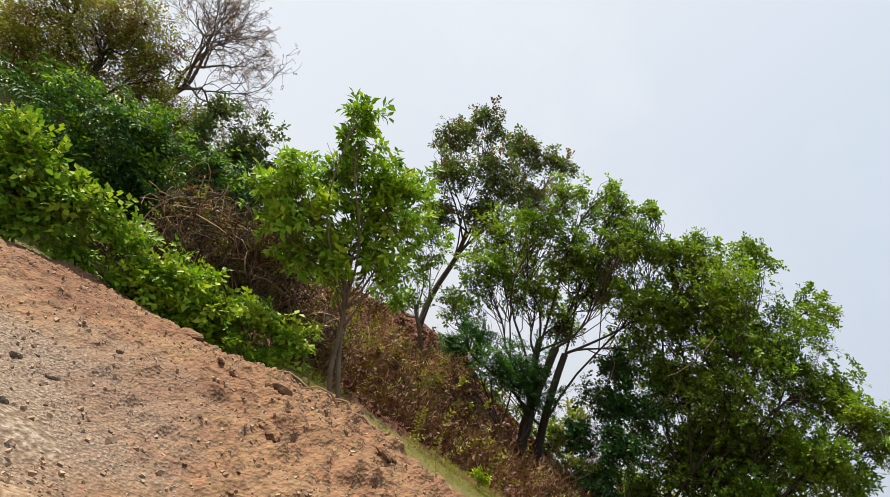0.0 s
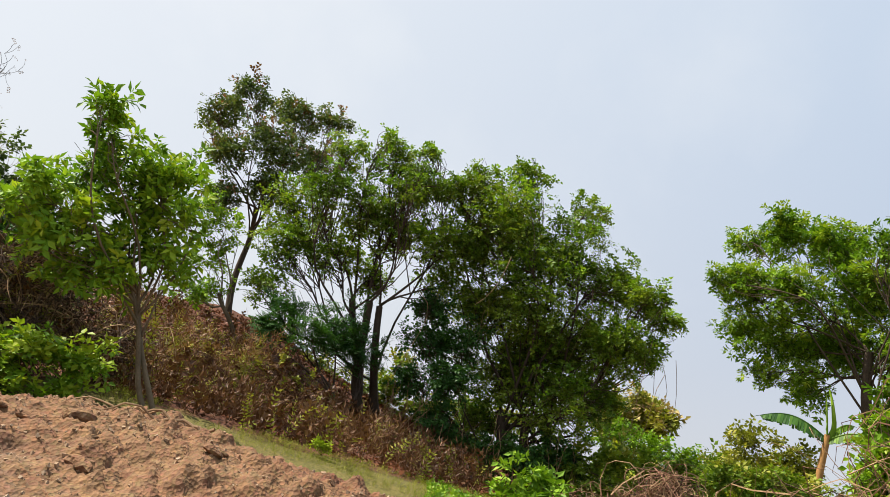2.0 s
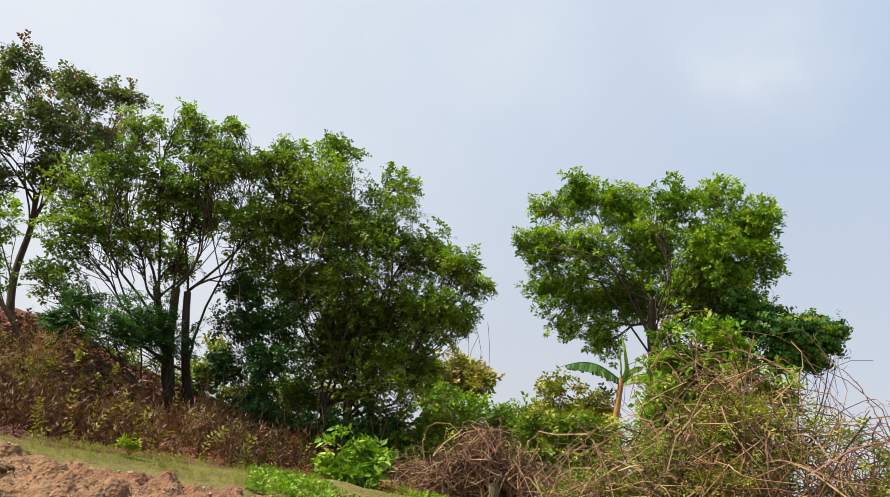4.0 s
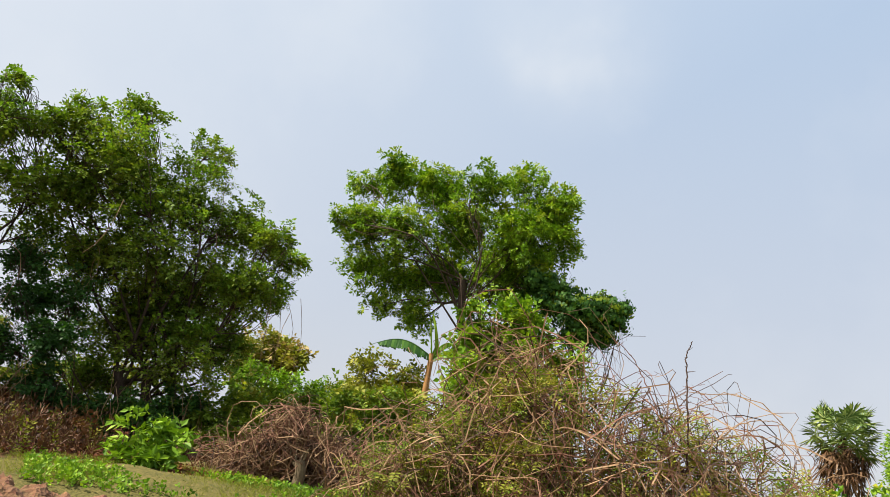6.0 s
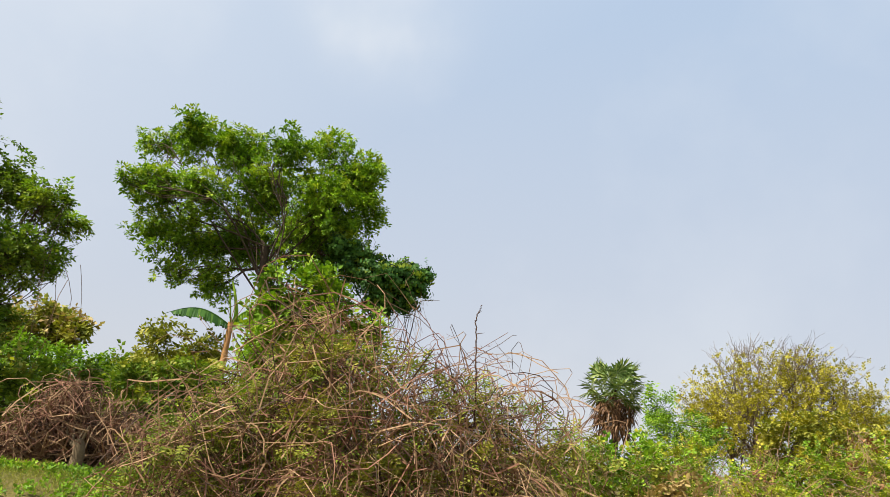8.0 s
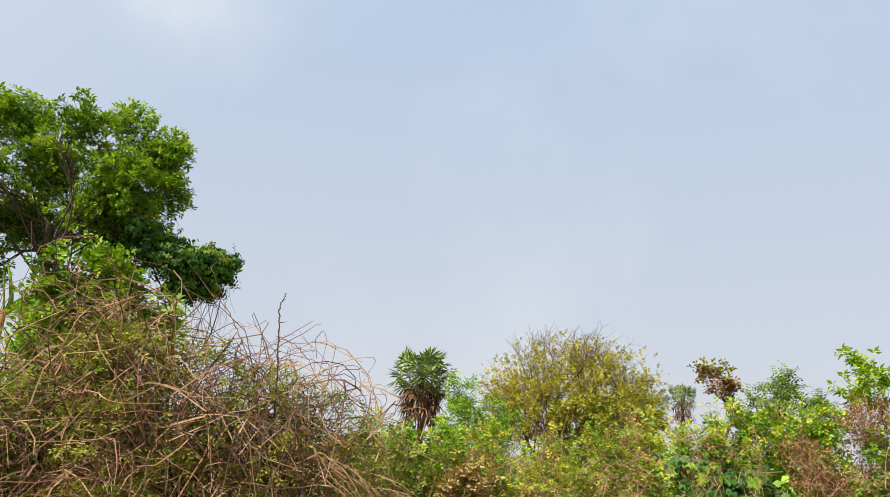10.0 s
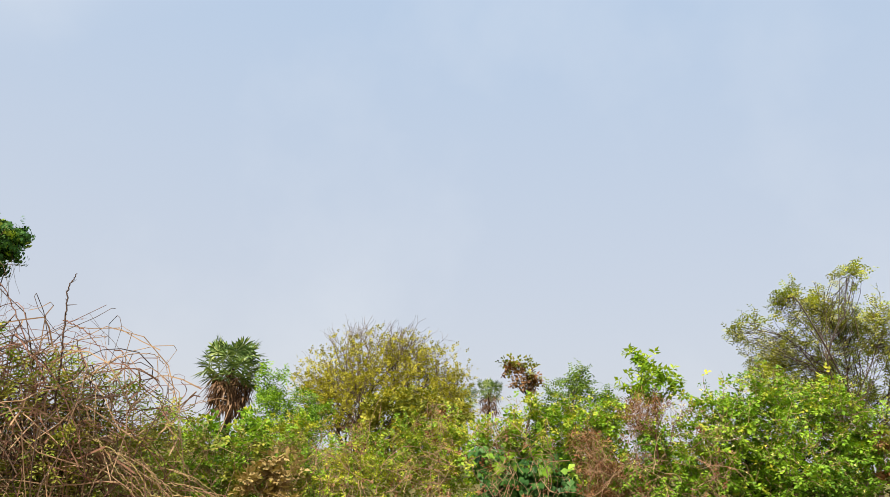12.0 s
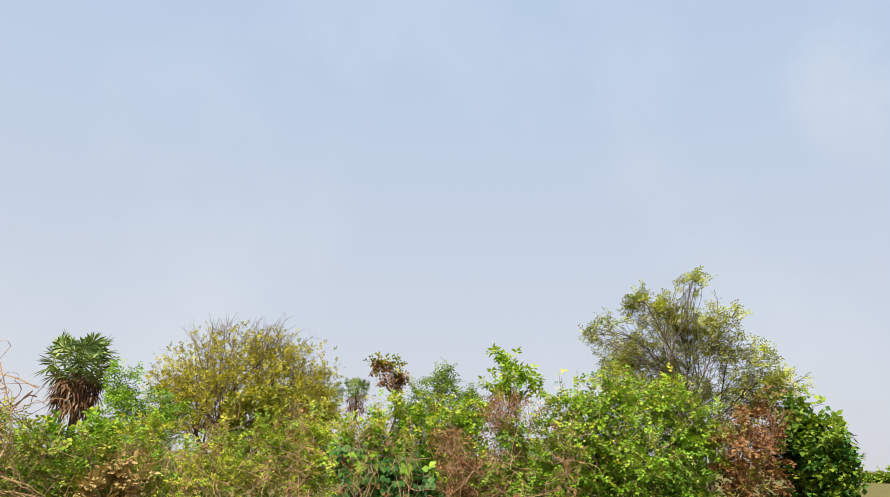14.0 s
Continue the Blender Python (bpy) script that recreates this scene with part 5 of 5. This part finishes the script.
def heap_height(x, y):
    """Height of the heap or of the ground at a place."""
    q = np.array([x, y]) - P0
    i = int(round((q @ along + 4.4) / 12.0 * 339))
    j = int(round((q @ across + 3.4) / 7.6 * 214))
    inside = 0 <= i < 340 and 0 <= j < 215
    return max(float(ground_z(np.array(x), np.array(y))), hz[j, i] if inside else -1)


def clod(x, y, r, k, label="lump of reddish earth on the mound"):
    ob = new("clod", STONES[k % 5])
    ob.location = (x, y, heap_height(x, y) + 0.1 * r)
    ob.scale = (r, r * g4.uniform(0.7, 1.1), r * g4.uniform(0.5, 0.9))
    ob.rotation_euler = (g4.uniform(-0.3, 0.3), g4.uniform(-0.3, 0.3), g4.uniform(0, 6.3))
    tagged(ob, label, "clod", "clods on the mound")


clod(-7.66, -2.3, 0.14, 0, "large dark lump of earth on the mound")
clod(-8.77, -3.64, 0.08, 1)
clod(-8.96, -3.96, 0.16, 2, "large undercut lump of earth at the edge")
clod(-6.76, -1.82, 0.13, 3, "large dark lump of earth on the mound")
clod(-7.54, -0.99, 0.1, 4)
for k in range(46):
    a_, d_ = radians(g4.uniform(-128, -84)), g4.uniform(5.0, 9.5)
    clod(d_ * math.sin(a_), d_ * math.cos(a_), 0.02 + 0.055 * g4.uniform(0, 1) ** 3, k)

crumbs = Soup()
k = 5000
a_, d_ = np.radians(g4.uniform(-134, -82, k)), g4.uniform(3.5, 11, k)
for x, y, r in zip(d_ * np.sin(a_), d_ * np.cos(a_), 0.005 + 0.016 * g4.uniform(0, 1, k) ** 3):
    c = np.array([x, y, heap_height(x, y) + 0.15 * r])
    e = np.linalg.qr(g4.normal(0, 1, (3, 3)))[0] * (r * g4.uniform(0.5, 1.0, 3))[:, None]
    k8 = [c + sx * e[0] + sy * e[1] * (1 - 0.25 * sx) + sz * e[2] * (1 - 0.2 * sy) for sx in (-1, 1) for sy in (-1, 1) for sz in (-1, 1)]
    crumbs.quads([[k8[i] for i in f] for f in ((0, 1, 3, 2), (4, 6, 7, 5), (0, 4, 5, 1), (2, 3, 7, 6), (0, 2, 6, 4), (1, 5, 7, 3))])
tagged(new("pebbles", crumbs.mesh("pebbles", rough_material("pebble", [(0.3, (0.20, 0.115, 0.065)), (0.5, (0.31, 0.205, 0.125)), (0.7, (0.46, 0.37, 0.28))], 8, 60, 0.2))), "loose pebbles and crumbs of earth", "pebbles", kind="stuff")

# fallen branch on the heap
root = thing("fallen_branch", (-8.45, -1.5, heap_height(-8.45, -1.5)), "thin dry forked branch lying on the mound", "branch")


def lying(points, r):
    s = Soup()
    line = []
    for (x0, y0), (x1, y1) in zip(points[:-1], points[1:]):
        for t in np.linspace(0, 1, 7)[:-1]:
            x, y = x0 + (x1 - x0) * t, y0 + (y1 - y0) * t
            line.append((x + 8.45, y + 1.5, heap_height(x, y) + 0.03 + rng.uniform(0, 0.02) - root.location.z))
    s.tube(line, r, r * 0.4, 6)
    part("twig", s, TWIG, root)


lying([(-8.35, -1.15), (-8.4, -1.5), (-8.5, -2.0), (-8.6, -2.8)], 0.022)
lying([(-8.4, -1.5), (-8.2, -1.9), (-8.0, -2.35)], 0.018)
lying([(-8.45, -1.7), (-8.7, -2.2), (-8.95, -2.6)], 0.012)

# grass, weeds and leaf litter
grass = Soup()
k = 16000
a_, d_ = rng.uniform(-106, -50, k), rng.uniform(11.2, 15.5, k)
x, y = d_ * np.sin(np.radians(a_)), d_ * np.cos(np.radians(a_))
at = np.stack([x, y, ground_z(x, y)], -1)
keep = (lumps(at * np.array([1, 1, 0]), 0.5, 51) + rng.normal(0, 0.4, k) > -0.3) & (np.hypot(x + 21, y + 3) > 9.1)
at = at[keep]
sprigs(grass, at, np.array([0, 0, 1.0]) + rng.normal(0, 0.35, at.shape), 0.09 * np.ones(len(at)), "needle")
tagged(new("grass", grass.mesh("grass", OLIVE_GREEN)), "short dry yellow-green grass on the strip", "grass", kind="stuff")
weeds = Soup()
k = 2600
a_, d_ = rng.uniform(-82, -58, k), rng.uniform(11.0, 14.0, k)
x, y = d_ * np.sin(np.radians(a_)), d_ * np.cos(np.radians(a_))
at = np.stack([x, y, ground_z(x, y)], -1)
keep = lumps(at * np.array([1, 1, 0]), 0.6, 53) + rng.normal(0, 0.35, k) > 0.3
at = at[keep] + np.array([0, 0, 0.02])
sprigs(weeds, at, np.array([0, 0, 0.8]) + rng.normal(0, 0.5, at.shape), 0.12 * np.ones(len(at)), "broad")
tagged(new("weeds", weeds.mesh("weeds", FRESH_GREEN)), "low bright green weeds in the grass", "weeds", kind="stuff")
litter = Soup()
k = 30000
a_, d_ = rng.uniform(-112, -66, k), rng.uniform(13.4, 25, k)
x, y = d_ * np.sin(np.radians(a_)), d_ * np.cos(np.radians(a_))
at = np.stack([x, y, ground_z(x, y) + 0.03], -1)
e1, e2 = unit(rng.normal(0, 1, (k, 3)) * np.array([1, 1, 0.4])), unit(rng.normal(0, 1, (k, 3)) * np.array([1, 1, 0.4]))
r = rng.uniform(0.04, 0.09, k)[:, None]
litter.quads(np.stack([at + e1 * r, at + e2 * r * 0.5, at - e1 * r, at - e2 * r * 0.5], 1))
tagged(new("leaf_litter", litter.mesh("leaf_litter", LITTER)), "fallen reddish-brown leaves under the trees", "leaf litter", kind="stuff")
plant("seedling", (-90.3, 12.0, [(0, 0, 0.14, 0.08), (0.05, 0, 0.2, 0.06), (-0.06, 0, 0.18, 0.05)]), "single bright green seedling by the litter", "seedling", LIME, "broad", 0.1, 150, BARK, 0.006, twigs=0, shoots=2)

# dry weeds standing over the slope of the bank
for label, mat, kind, size, k, seed_ in (("thin reddish-brown dry weeds on the slope", DRY_WEED, "needle", 0.3, 2000, 61), ("sparse olive weeds on the slope", OLIVE_GREEN, "fine", 0.24, 800, 62), ("dull brown tussocks near the crest of the slope", DRY_WEED, "broad", 0.22, 900, 63)):
    cover = Soup()
    a_, d_ = rng.uniform(-108, -78, k), rng.uniform(12.0, 23, k)
    x, y = d_ * np.sin(np.radians(a_)), d_ * np.cos(np.radians(a_))
    at = np.stack([x, y, ground_z(x, y)], -1)
    at = at[(lumps(at * np.array([1, 1, 0]), 0.7, seed_) > -0.25) & (np.hypot(x + 21, y + 3) < 9.3)]
    up_ = np.array([0, 0, 1.0]) + rng.normal(0, 0.4, at.shape)
    for lift in (0.0, 0.25, 0.5):
        pick = rng.uniform(0, 1, len(at)) < 1 - lift
        sprigs(cover, at[pick] + unit(up_[pick]) * lift, up_[pick] + rng.normal(0, 0.2, up_[pick].shape), size * np.ones(pick.sum()), kind)
    tagged(new("slope_cover", cover.mesh("slope_cover", mat)), label, "weeds", kind="stuff")
